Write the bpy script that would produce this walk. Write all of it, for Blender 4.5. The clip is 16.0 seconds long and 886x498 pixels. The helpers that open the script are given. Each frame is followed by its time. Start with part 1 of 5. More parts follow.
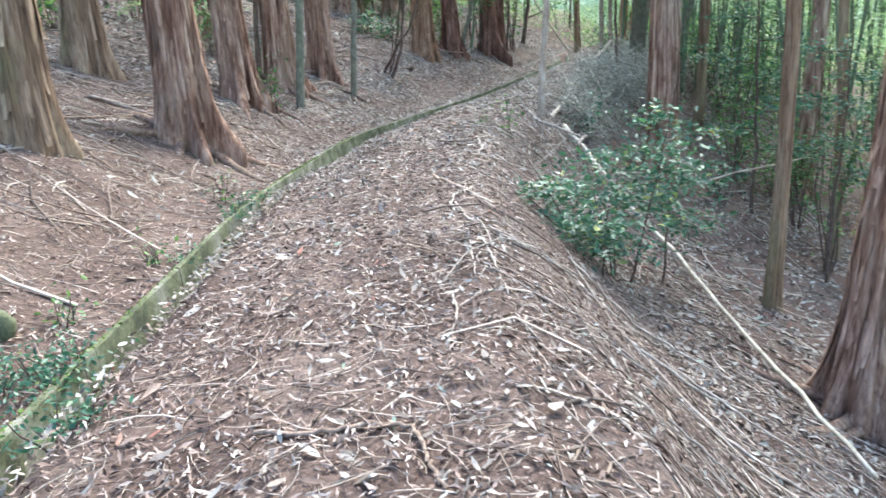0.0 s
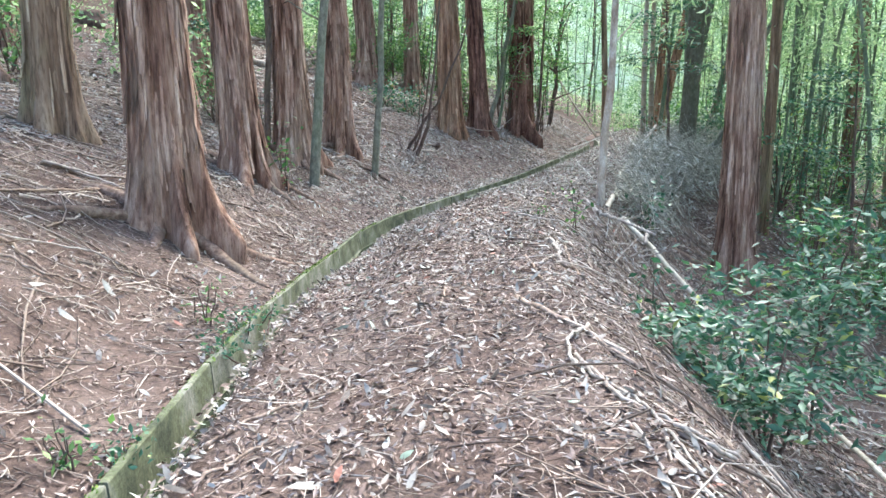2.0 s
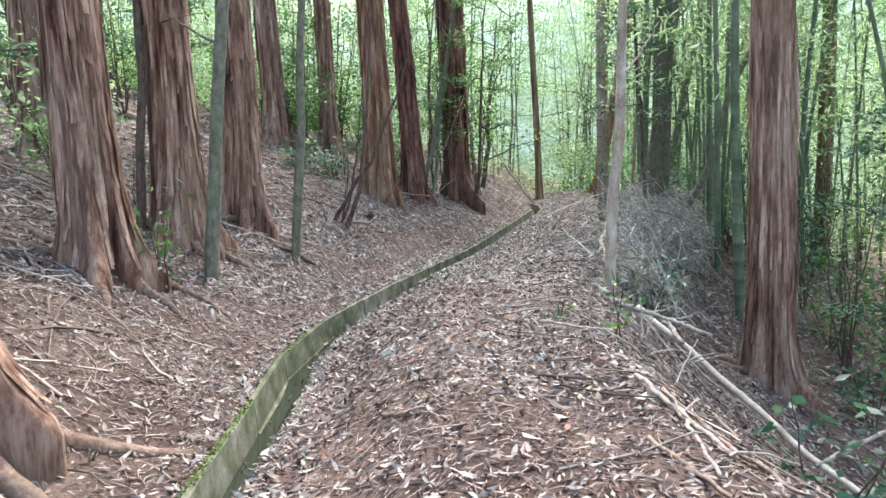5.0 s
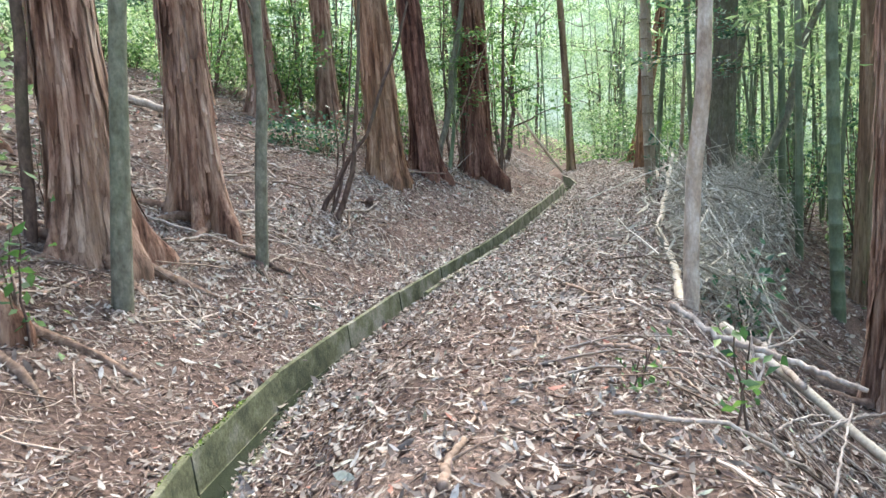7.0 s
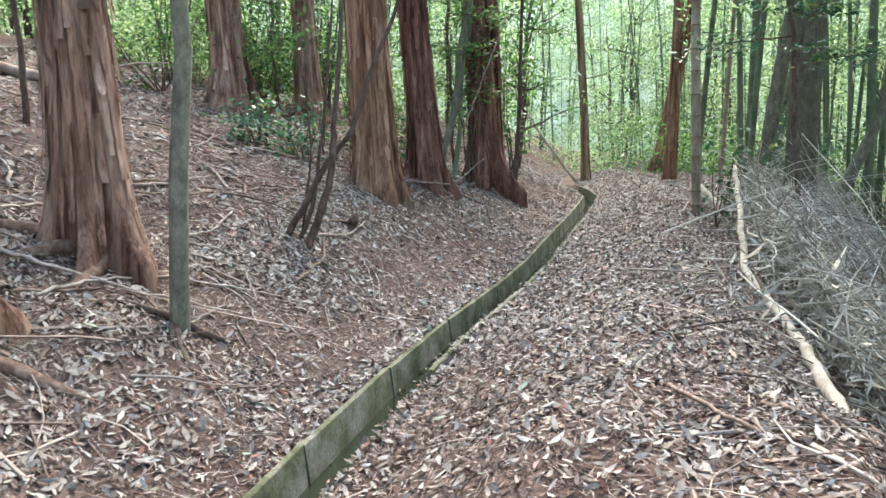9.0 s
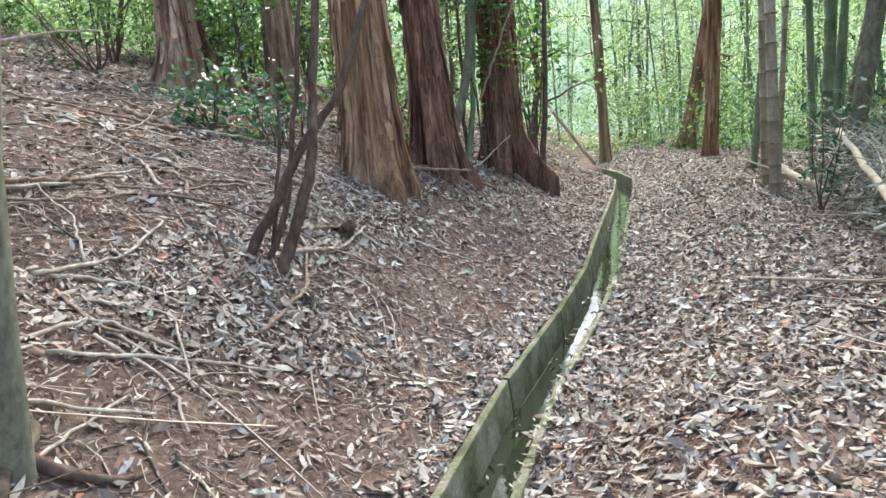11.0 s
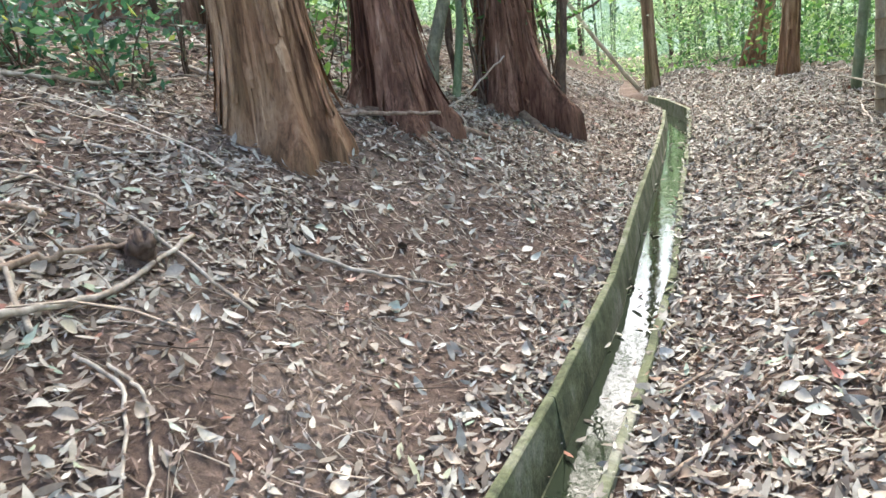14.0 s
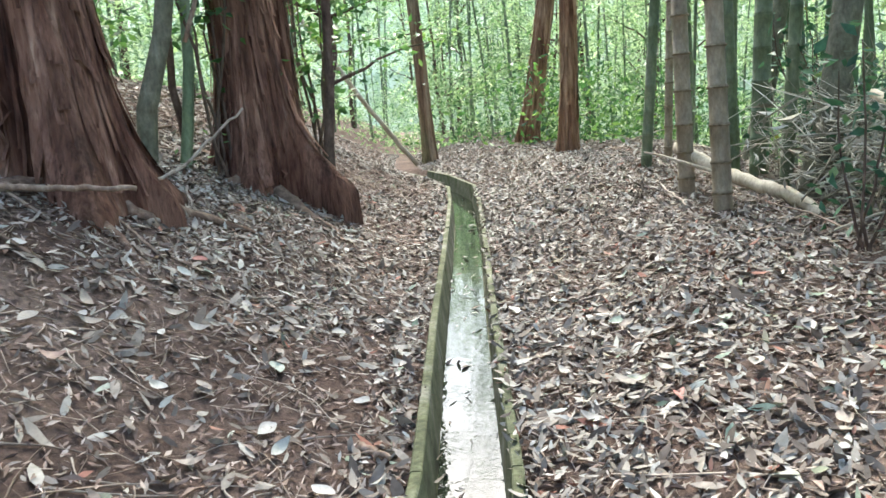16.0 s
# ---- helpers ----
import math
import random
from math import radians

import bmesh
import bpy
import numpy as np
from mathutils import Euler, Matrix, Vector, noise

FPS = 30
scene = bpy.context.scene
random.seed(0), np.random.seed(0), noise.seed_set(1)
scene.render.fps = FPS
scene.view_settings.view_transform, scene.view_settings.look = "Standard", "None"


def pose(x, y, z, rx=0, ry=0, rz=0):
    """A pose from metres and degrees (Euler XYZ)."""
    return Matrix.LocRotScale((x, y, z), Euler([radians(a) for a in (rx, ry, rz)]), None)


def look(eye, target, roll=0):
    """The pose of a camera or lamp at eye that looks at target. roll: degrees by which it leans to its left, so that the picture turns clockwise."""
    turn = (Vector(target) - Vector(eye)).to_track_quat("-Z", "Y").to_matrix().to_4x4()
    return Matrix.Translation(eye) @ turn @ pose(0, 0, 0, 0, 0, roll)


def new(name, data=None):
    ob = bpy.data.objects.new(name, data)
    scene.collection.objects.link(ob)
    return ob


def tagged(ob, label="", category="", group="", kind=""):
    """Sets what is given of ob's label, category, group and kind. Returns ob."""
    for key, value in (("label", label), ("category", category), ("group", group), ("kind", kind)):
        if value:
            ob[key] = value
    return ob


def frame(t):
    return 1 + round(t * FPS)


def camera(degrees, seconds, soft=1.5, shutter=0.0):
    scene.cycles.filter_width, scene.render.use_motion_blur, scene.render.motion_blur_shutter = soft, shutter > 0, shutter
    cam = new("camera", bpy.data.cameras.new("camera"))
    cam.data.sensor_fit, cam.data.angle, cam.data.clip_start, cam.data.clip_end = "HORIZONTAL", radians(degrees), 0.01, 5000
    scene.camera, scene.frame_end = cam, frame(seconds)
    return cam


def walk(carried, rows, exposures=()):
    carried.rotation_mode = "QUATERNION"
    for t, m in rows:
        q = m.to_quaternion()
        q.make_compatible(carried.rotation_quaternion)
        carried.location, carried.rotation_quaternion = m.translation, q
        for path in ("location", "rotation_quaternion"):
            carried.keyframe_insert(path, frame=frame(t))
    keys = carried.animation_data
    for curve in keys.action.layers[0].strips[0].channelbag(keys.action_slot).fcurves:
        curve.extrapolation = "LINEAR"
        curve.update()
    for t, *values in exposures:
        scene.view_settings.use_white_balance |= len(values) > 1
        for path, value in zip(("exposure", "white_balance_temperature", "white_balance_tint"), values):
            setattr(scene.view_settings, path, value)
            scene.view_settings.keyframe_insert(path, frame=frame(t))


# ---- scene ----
cam = camera(61.6, 16.0, shutter=0.14)
PATH = [
    (0, (0.025, 0.31, 1.17), (-0.016, 2.222, 0.583), -3.2),
    (0.5, (-0.113, 0.913, 1.117), (-0.41, 2.818, 0.584), -1.8),
    (1, (-0.327, 1.575, 1.056), (-0.566, 3.501, 0.572), -2.5),
    (1.5, (-0.473, 2.262, 1.033), (-0.693, 4.212, 0.646), -3.2),
    (2, (-0.673, 2.838, 0.996), (-0.696, 4.8, 0.61), -0.7),
    (2.5, (-0.873, 3.426, 0.933), (-0.902, 5.387, 0.542), -2.9),
    (3, (-0.992, 3.942, 0.956), (-1.013, 5.918, 0.646), -3.2),
    (3.5, (-1.139, 4.594, 0.902), (-1.048, 6.576, 0.653), -2.5),
    (4, (-1.224, 5.267, 0.794), (-1.084, 7.253, 0.605), -2.9),
    (4.5, (-1.269, 5.873, 0.796), (-1.074, 7.855, 0.619), -1.6),
    (4.7, (-1.3, 6.083, 0.84), (-1.068, 8.06, 0.65), -1.4),
    (6.8, (-0.874, 8.77, 0.889), (-0.7, 10.739, 0.589), -3.9),
    (7, (-0.809, 9.04, 0.885), (-0.651, 11.012, 0.592), -3.5),
    (7.5, (-0.755, 9.711, 0.885), (-0.568, 11.675, 0.553), -3.6),
    (8, (-0.7, 10.464, 0.841), (-0.588, 12.43, 0.489), -4.0),
    (8.5, (-0.703, 11.138, 0.861), (-0.584, 13.106, 0.528), -1.5),
    (9, (-0.749, 11.884, 0.884), (-0.565, 13.855, 0.597), -2.1),
    (9.5, (-0.717, 12.645, 0.877), (-0.42, 14.598, 0.569), -0.3),
    (10, (-0.859, 13.315, 0.749), (-0.549, 15.271, 0.471), -0.3),
    (10.2, (-0.914, 13.557, 0.753), (-0.619, 15.515, 0.467), -1.0),
    (12.3, (-0.454, 15.975, 0.555), (-0.312, 17.932, 0.17), -7.6),
    (12.5, (-0.359, 16.147, 0.554), (-0.217, 18.098, 0.138), -7.6),
    (13, (-0.215, 16.554, 0.588), (-0.105, 18.494, 0.114), -7.2),
    (13.5, (-0.01, 16.985, 0.585), (0.0, 18.921, 0.085), -8.7),
    (14, (0.173, 17.405, 0.56), (0.232, 19.348, 0.089), -7.4),
    (14.5, (0.309, 17.912, 0.546), (0.402, 19.857, 0.091), -8.0),
    (15, (0.526, 18.433, 0.509), (0.648, 20.383, 0.079), -6.8),
    (15.5, (0.603, 18.905, 0.443), (1.052, 20.824, 0.1), -3.5),
    (16, (0.626, 19.272, 0.436), (1.288, 21.127, 0.088), -5.1),
]
walk(cam, [(t, look(eye, target, roll)) for t, eye, target, roll in PATH],
     exposures=[(0, 2.65, 5920, 4), (3.5, 2.71, 5990, 8), (4.5, 2.54, 6180, 10), (7, 2.66, 6480, 9), (9.5, 2.61, 6450, 8), (12.5, 2.85, 6600, 6), (13.5, 2.88, 6620, 6), (15, 2.93, 6480, 4), (15.5, 3.06, 6420, 4), (16, 2.76, 6450, 4)])

# ---- sky and sun: a bright hazy day above the wood ----
world = bpy.data.worlds.new("sky")
scene.world = world
world.use_nodes = True
wn = world.node_tree.nodes
sky = wn.new("ShaderNodeTexSky")
sky.sky_type, sky.sun_disc = "NISHITA", False
sky.sun_elevation, sky.sun_rotation = radians(52), radians(20)
sky.air_density, sky.dust_density = 1.0, 3.0
wn["Background"].inputs["Strength"].default_value = 0.15
world.node_tree.links.new(sky.outputs[0], wn["Background"].inputs[0])
sun = new("sun", bpy.data.lights.new("sun", "SUN"))
sun.data.energy, sun.data.angle, sun.data.color = 1.5, radians(25), (1.0, 0.96, 0.88)
sun.matrix_world = look((12, 30, 40), (0, 0, 0))

# ---- materials ----
def material(name, rough=0.8, metal=0.0, spec=0.3):
    m = bpy.data.materials.new(name)
    m.use_nodes = True
    b = m.node_tree.nodes["Principled BSDF"]
    b.inputs["Roughness"].default_value, b.inputs["Metallic"].default_value = rough, metal
    b.inputs["Specular IOR Level"].default_value = spec
    return m, m.node_tree.nodes, m.node_tree.links, b


def ramp(nodes, stops):
    r = nodes.new("ShaderNodeValToRGB")
    el = r.color_ramp.elements
    while len(el) < len(stops):
        el.new(0.5)
    for e, (p, c) in zip(el, stops):
        e.position, e.color = p, (*c, 1)
    return r


def noise_at(nodes, links, scale, stretch=(1, 1, 1), detail=5, rough=0.6, coord="Object", shift=None):
    tc, mp, n = nodes.new("ShaderNodeTexCoord"), nodes.new("ShaderNodeMapping"), nodes.new("ShaderNodeTexNoise")
    mp.inputs["Scale"].default_value = stretch
    n.inputs["Scale"].default_value, n.inputs["Detail"].default_value, n.inputs["Roughness"].default_value = scale, detail, rough
    links.new(tc.outputs[coord], mp.inputs["Vector"])
    if shift is not None:
        links.new(shift, mp.inputs["Location"])
    links.new(mp.outputs[0], n.inputs["Vector"])
    return n


def mixed(nodes, links, fac, a, b, mode="MIX"):
    m = nodes.new("ShaderNodeMix")
    m.data_type, m.blend_type = "RGBA", mode
    for sock, v in ((m.inputs[0], fac), (m.inputs[6], a), (m.inputs[7], b)):
        if isinstance(v, (int, float)):
            sock.default_value = v
        elif isinstance(v, tuple):
            sock.default_value = (*v, 1)
        else:
            links.new(v, sock)
    return m.outputs[2]


def bumped(nodes, links, b, height, strength, distance):
    k = nodes.new("ShaderNodeBump")
    k.inputs["Strength"].default_value, k.inputs["Distance"].default_value = strength, distance
    links.new(height, k.inputs["Height"])
    links.new(k.outputs[0], b.inputs["Normal"])


def bark(name, stops, patch, amount, scale=7.0, stretch=(1, 1, 0.07), relief=0.02, fibre=0.12):
    """Fibrous bark: long upright streaks, with patches of algae or weathering."""
    m, n, l, b = material(name, 0.9, spec=0.15)
    info = n.new("ShaderNodeObjectInfo")
    streak = noise_at(n, l, scale, stretch, 8, 0.65, shift=info.outputs["Random"])
    col = ramp(n, stops)
    l.new(streak.outputs[0], col.inputs[0])
    blot = noise_at(n, l, 1.3, (1, 1, 0.4), 4, 0.6, shift=info.outputs["Random"])
    mask = ramp(n, [(0.45, (0, 0, 0)), (0.68, (amount, amount, amount))])
    l.new(blot.outputs[0], mask.inputs[0])
    tone = mixed(n, l, mask.outputs[0], col.outputs[0], patch)
    fine = noise_at(n, l, 38, (1, 1, fibre), 6, 0.7)
    shade = ramp(n, [(0.35, (0.55, 0.52, 0.5)), (0.5, (1.0, 1.0, 1.0)), (0.66, (1.18, 1.18, 1.18))] if fibre < 0.3 else [(0.35, (0.75, 0.75, 0.75)), (0.65, (1.15, 1.15, 1.15))])
    l.new(fine.outputs[0], shade.inputs[0])
    tone = mixed(n, l, 1.0, tone, shade.outputs[0], "MULTIPLY")
    geo = n.new("ShaderNodeNewGeometry")
    each = ramp(n, [(0.0, (0.42, 0.38, 0.36)), (0.35, (0.85, 0.8, 0.78)), (0.6, (1.05, 1.05, 1.05)), (1.0, (1.35, 1.4, 1.45))])
    l.new(geo.outputs["Random Per Island"], each.inputs[0])
    l.new(mixed(n, l, 0.75, tone, each.outputs[0], "MULTIPLY"), b.inputs["Base Color"])
    plate = n.new("ShaderNodeMath")
    plate.operation, plate.inputs[1].default_value = "MULTIPLY_ADD", 0.45
    l.new(fine.outputs[0], plate.inputs[0])
    l.new(streak.outputs[0], plate.inputs[2])
    bumped(n, l, b, plate.outputs[0], 1.0, relief)
    return m


def leafy(name, stops, through_light=0.45, rough=0.45, spec=0.4):
    """Leaves, each of its own tone, that let part of the light through."""
    m, n, l, b = material(name, rough, spec=spec)
    geo = n.new("ShaderNodeNewGeometry")
    col = ramp(n, stops)
    l.new(geo.outputs["Random Per Island"], col.inputs[0])
    blot = noise_at(n, l, 35, (1, 1, 1), 3)
    shade = ramp(n, [(0.3, (0.75, 0.75, 0.75)), (0.7, (1.15, 1.15, 1.15))])
    l.new(blot.outputs[0], shade.inputs[0])
    tone = mixed(n, l, 1.0, col.outputs[0], shade.outputs[0], "MULTIPLY")
    l.new(tone, b.inputs["Base Color"])
    if through_light:
        tr, mx = n.new("ShaderNodeBsdfTranslucent"), n.new("ShaderNodeMixShader")
        mx.inputs[0].default_value = through_light
        l.new(mixed(n, l, 1.0, tone, (1.12, 1.2, 0.85), "MULTIPLY"), tr.inputs[0])
        l.new(b.outputs[0], mx.inputs[1])
        l.new(tr.outputs[0], mx.inputs[2])
        l.new(mx.outputs[0], n["Material Output"].inputs[0])
    return m


RED_BARK = bark("cypress_bark", [(0.34, (0.05, 0.024, 0.015)), (0.45, (0.21, 0.118, 0.082)), (0.57, (0.37, 0.245, 0.178)), (0.72, (0.51, 0.4, 0.32))], (0.38, 0.31, 0.235), 0.5, stretch=(1, 1, 0.13), relief=0.028)
CEDAR_BARK = bark("cedar_bark", [(0.36, (0.028, 0.013, 0.01)), (0.47, (0.125, 0.06, 0.043)), (0.6, (0.25, 0.14, 0.1)), (0.72, (0.4, 0.28, 0.21))], (0.2, 0.13, 0.09), 0.4, stretch=(1, 1, 0.13), relief=0.035)
MOSSY_BARK = bark("algae_bark", [(0.32, (0.08, 0.05, 0.034)), (0.48, (0.25, 0.17, 0.11)), (0.68, (0.44, 0.34, 0.24))], (0.22, 0.24, 0.12), 0.7)
TWO_TONE_BARK = bark("brown_algae_bark", [(0.32, (0.06, 0.03, 0.02)), (0.48, (0.25, 0.14, 0.085)), (0.68, (0.42, 0.275, 0.185))], (0.27, 0.24, 0.14), 0.35, stretch=(1, 1, 0.13), relief=0.03)
GREY_BARK = bark("grey_smooth_bark", [(0.3, (0.09, 0.085, 0.06)), (0.55, (0.17, 0.165, 0.125)), (0.75, (0.27, 0.26, 0.2))], (0.12, 0.15, 0.08), 0.6, 14, (1, 1, 0.5), 0.004, fibre=0.6)
PALE_BARK = bark("pale_flaking_bark", [(0.3, (0.2, 0.14, 0.1)), (0.5, (0.38, 0.32, 0.26)), (0.7, (0.58, 0.54, 0.48))], (0.3, 0.2, 0.13), 0.6, 7, (1, 1, 0.4), 0.006, fibre=0.6)
DARK_BARK = bark("dark_stem_bark", [(0.3, (0.045, 0.03, 0.024)), (0.55, (0.11, 0.075, 0.06)), (0.75, (0.2, 0.15, 0.12))], (0.13, 0.13, 0.08), 0.5, 16, (1, 1, 0.4), 0.004, fibre=0.6)
DEAD_WOOD = bark("bleached_dead_wood", [(0.3, (0.18, 0.145, 0.115)), (0.5, (0.35, 0.3, 0.25)), (0.7, (0.55, 0.5, 0.43))], (0.22, 0.15, 0.11), 0.5, 12, (1, 1, 0.3), 0.003, fibre=0.6)
BROWN_STICK = bark("brown_dead_stick", [(0.3, (0.11, 0.075, 0.055)), (0.5, (0.25, 0.18, 0.135)), (0.7, (0.4, 0.32, 0.25))], (0.15, 0.11, 0.08), 0.5, 20, (1, 1, 0.3), 0.003, fibre=0.6)
ROOT_BARK = bark("root_bark", [(0.3, (0.07, 0.042, 0.03)), (0.5, (0.17, 0.11, 0.08)), (0.7, (0.3, 0.225, 0.17))], (0.15, 0.12, 0.085), 0.5, 16, (1, 1, 1), 0.006, fibre=0.6)
GREEN_CULM = bark("green_bamboo", [(0.3, (0.085, 0.125, 0.075)), (0.55, (0.16, 0.21, 0.125)), (0.8, (0.3, 0.34, 0.24))], (0.3, 0.32, 0.26), 0.5, 5, (1, 1, 0.35), 0.001, fibre=0.5)
TAN_CULM = bark("aged_bamboo", [(0.3, (0.2, 0.16, 0.11)), (0.5, (0.36, 0.31, 0.23)), (0.75, (0.5, 0.45, 0.36))], (0.16, 0.15, 0.09), 0.6, 6, (1, 1, 0.35), 0.001, fibre=0.5)
DEAD_POLE = bark("dry_bamboo_pole", [(0.3, (0.3, 0.26, 0.19)), (0.5, (0.48, 0.43, 0.34)), (0.75, (0.64, 0.6, 0.5))], (0.3, 0.24, 0.16), 0.4, 6, (1, 1, 0.35), 0.001, fibre=0.5)
NODE_RING = bark("bamboo_node", [(0.3, (0.1, 0.075, 0.05)), (0.55, (0.2, 0.16, 0.11)), (0.75, (0.36, 0.31, 0.24))], (0.12, 0.1, 0.06), 0.4, 16, (1, 1, 1), 0.001, fibre=0.6)
for m in (GREEN_CULM, TAN_CULM):
    m.node_tree.nodes["Principled BSDF"].inputs["Roughness"].default_value = 0.5

FOLIAGE = leafy("evergreen_leaves", [(0.0, (0.03, 0.075, 0.03)), (0.4, (0.06, 0.14, 0.045)), (0.75, (0.12, 0.22, 0.07)), (1.0, (0.22, 0.33, 0.1))])
DARK_FOLIAGE = leafy("glossy_dark_leaves", [(0.0, (0.022, 0.065, 0.042)), (0.5, (0.045, 0.12, 0.07)), (0.93, (0.09, 0.19, 0.105)), (1.0, (0.36, 0.36, 0.08))], 0.35, 0.4, 0.35)
# leaf greens paled to put background haze and bright light into the colour
BRIGHT_FOLIAGE = leafy("haze_lit_leaves", [(0.0, (0.09, 0.165, 0.085)), (0.5, (0.24, 0.34, 0.19)), (0.85, (0.4, 0.5, 0.3)), (1.0, (0.6, 0.66, 0.48))], 0.55)
NEEDLES = leafy("cypress_sprays", [(0.0, (0.02, 0.055, 0.025)), (0.6, (0.045, 0.1, 0.04)), (1.0, (0.09, 0.15, 0.06))], 0.35, 0.6, 0.2)
LITTER = leafy("fallen_leaves", [(0.0, (0.09, 0.07, 0.058)), (0.3, (0.18, 0.147, 0.12)), (0.6, (0.28, 0.247, 0.21)), (0.85, (0.345, 0.32, 0.275)), (0.945, (0.43, 0.415, 0.375)), (0.96, (0.25, 0.31, 0.22)), (0.99, (0.27, 0.12, 0.085))], 0.0, 0.65, 0.18)
MOSS = leafy("rim_moss", [(0.0, (0.04, 0.07, 0.015)), (0.6, (0.1, 0.16, 0.03)), (1.0, (0.2, 0.25, 0.06))], 0.0, 0.95, 0.1)
CRUMBS = leafy("leaf_crumbs", [(0.0, (0.08, 0.054, 0.044)), (0.4, (0.18, 0.125, 0.1)), (0.75, (0.3, 0.225, 0.185)), (1.0, (0.48, 0.41, 0.35))], 0.0, 0.8, 0.2)
TWIGS = leafy("dead_twigs", [(0.0, (0.12, 0.085, 0.065)), (0.5, (0.26, 0.2, 0.155)), (1.0, (0.48, 0.41, 0.34))], 0.0, 0.85, 0.2)
BRUSH = leafy("grey_dead_brush", [(0.0, (0.17, 0.155, 0.12)), (0.5, (0.36, 0.34, 0.27)), (1.0, (0.6, 0.58, 0.5))], 0.0, 0.85, 0.2)

SOIL, n, l, b = material("forest_soil", 0.95, spec=0.1)
big, fine = noise_at(n, l, 1.1, detail=6), noise_at(n, l, 28, detail=8, rough=0.7)
c1 = ramp(n, [(0.3, (0.075, 0.05, 0.04)), (0.5, (0.125, 0.087, 0.07)), (0.7, (0.19, 0.142, 0.116))])
c2 = ramp(n, [(0.3, (0.45, 0.45, 0.45)), (0.55, (1, 1, 1)), (0.75, (1.7, 1.65, 1.6))])
l.new(big.outputs[0], c1.inputs[0])
l.new(fine.outputs[0], c2.inputs[0])
l.new(mixed(n, l, 1.0, c1.outputs[0], c2.outputs[0], "MULTIPLY"), b.inputs["Base Color"])
bumped(n, l, b, fine.outputs[0], 0.8, 0.03)

CONCRETE, n, l, b = material("mossy_concrete", 0.9, spec=0.2)
info = n.new("ShaderNodeObjectInfo")
big, fine = noise_at(n, l, 3.5, detail=6, coord="Object", shift=info.outputs["Random"]), noise_at(n, l, 45, detail=6)
c1 = ramp(n, [(0.34, (0.055, 0.06, 0.034)), (0.47, (0.115, 0.122, 0.066)), (0.58, (0.175, 0.17, 0.125)), (0.72, (0.28, 0.265, 0.215))])
l.new(big.outputs[0], c1.inputs[0])
c2 = ramp(n, [(0.3, (0.6, 0.6, 0.6)), (0.7, (1.25, 1.25, 1.25))])
l.new(fine.outputs[0], c2.inputs[0])
l.new(mixed(n, l, 1.0, c1.outputs[0], c2.outputs[0], "MULTIPLY"), b.inputs["Base Color"])
bumped(n, l, b, fine.outputs[0], 0.7, 0.008)

PALE_LEAF, n, l, b = material("pale_fallen_leaf", 0.5, spec=0.35)
info = n.new("ShaderNodeObjectInfo")
c1 = ramp(n, [(0.0, (0.22, 0.16, 0.12)), (0.4, (0.29, 0.255, 0.215)), (0.75, (0.39, 0.37, 0.335)), (0.9, (0.26, 0.31, 0.24)), (0.985, (0.34, 0.13, 0.1))])
l.new(info.outputs["Random"], c1.inputs[0])
vein = noise_at(n, l, 90, detail=3)
c2 = ramp(n, [(0.3, (0.8, 0.8, 0.8)), (0.7, (1.1, 1.1, 1.1))])
l.new(vein.outputs[0], c2.inputs[0])
l.new(mixed(n, l, 1.0, c1.outputs[0], c2.outputs[0], "MULTIPLY"), b.inputs["Base Color"])

WATER, n, l, b = material("shallow_water", 0.03, spec=0.4)
b.inputs["Base Color"].default_value = (0.02, 0.026, 0.016, 1)
rip = noise_at(n, l, 9, detail=3)
bumped(n, l, b, rip.outputs[0], 0.12, 0.01)

HILL, n, l, b = material("haze_painted_hill", 0.95, spec=0.05)
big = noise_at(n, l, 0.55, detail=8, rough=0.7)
# whitish-green stops paint distance haze and bright patches into the hill's colour
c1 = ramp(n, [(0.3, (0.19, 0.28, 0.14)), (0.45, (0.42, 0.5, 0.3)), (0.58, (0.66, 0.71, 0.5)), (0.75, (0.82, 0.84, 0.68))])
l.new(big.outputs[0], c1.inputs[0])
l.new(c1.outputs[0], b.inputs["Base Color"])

# ---- lie of the land: a gutter line, and the height above it across the slope ----
GUT_Y = [-12, 0, 3, 7, 9.5, 11.5, 13, 14.3, 15.5, 16.9, 18.4, 20, 21.3, 22.4, 23.7, 26.5, 28.7, 32.2, 34, 60]
GUT_X = [-0.9, -1.68, -1.83, -1.98, -1.99, -1.89, -1.83, -1.6, -1.25, -0.73, -0.12, 0.72, 1.36, 1.8, 2.33, 3.5, 4.33, 4.72, 5.2, 14]
LEVEL_Y = [-12, 3, 8, 12.5, 16.3, 19.2, 21.6, 29, 40, 60]
LEVEL_Z = [-0.4, -0.5, -0.6, -0.82, -0.87, -0.85, -0.74, -0.48, -0.45, -0.6]
SIDE_D = [-40, -15, -5, -3, -1.9, -1.3, -0.9, -0.5, -0.17]
SIDE_H = [11.5, 4.6, 2.0, 1.25, 0.76, 0.42, 0.19, 0.06, 0.0]
EDGE_Y = [-12, 5, 10, 13, 15, 16.3, 17.3, 20, 25, 32, 60]
EDGE_D = [2.1, 2.1, 2.2, 2.5, 2.6, 2.45, 2.5, 3.1, 3.4, 3.6, 4]
CREST_Y = [-12, 4, 7.5, 11, 14, 16.5, 20, 23, 30, 60]
CREST_H = [0.13, 0.13, 0.19, 0.3, 0.35, 0.24, 0.15, 0.13, 0.18, 0.2]
LIP_Y, LIP_H = [-12, 8, 11.5, 15, 19, 60], [0.07, 0.07, -0.05, -0.05, 0.0, 0.0]
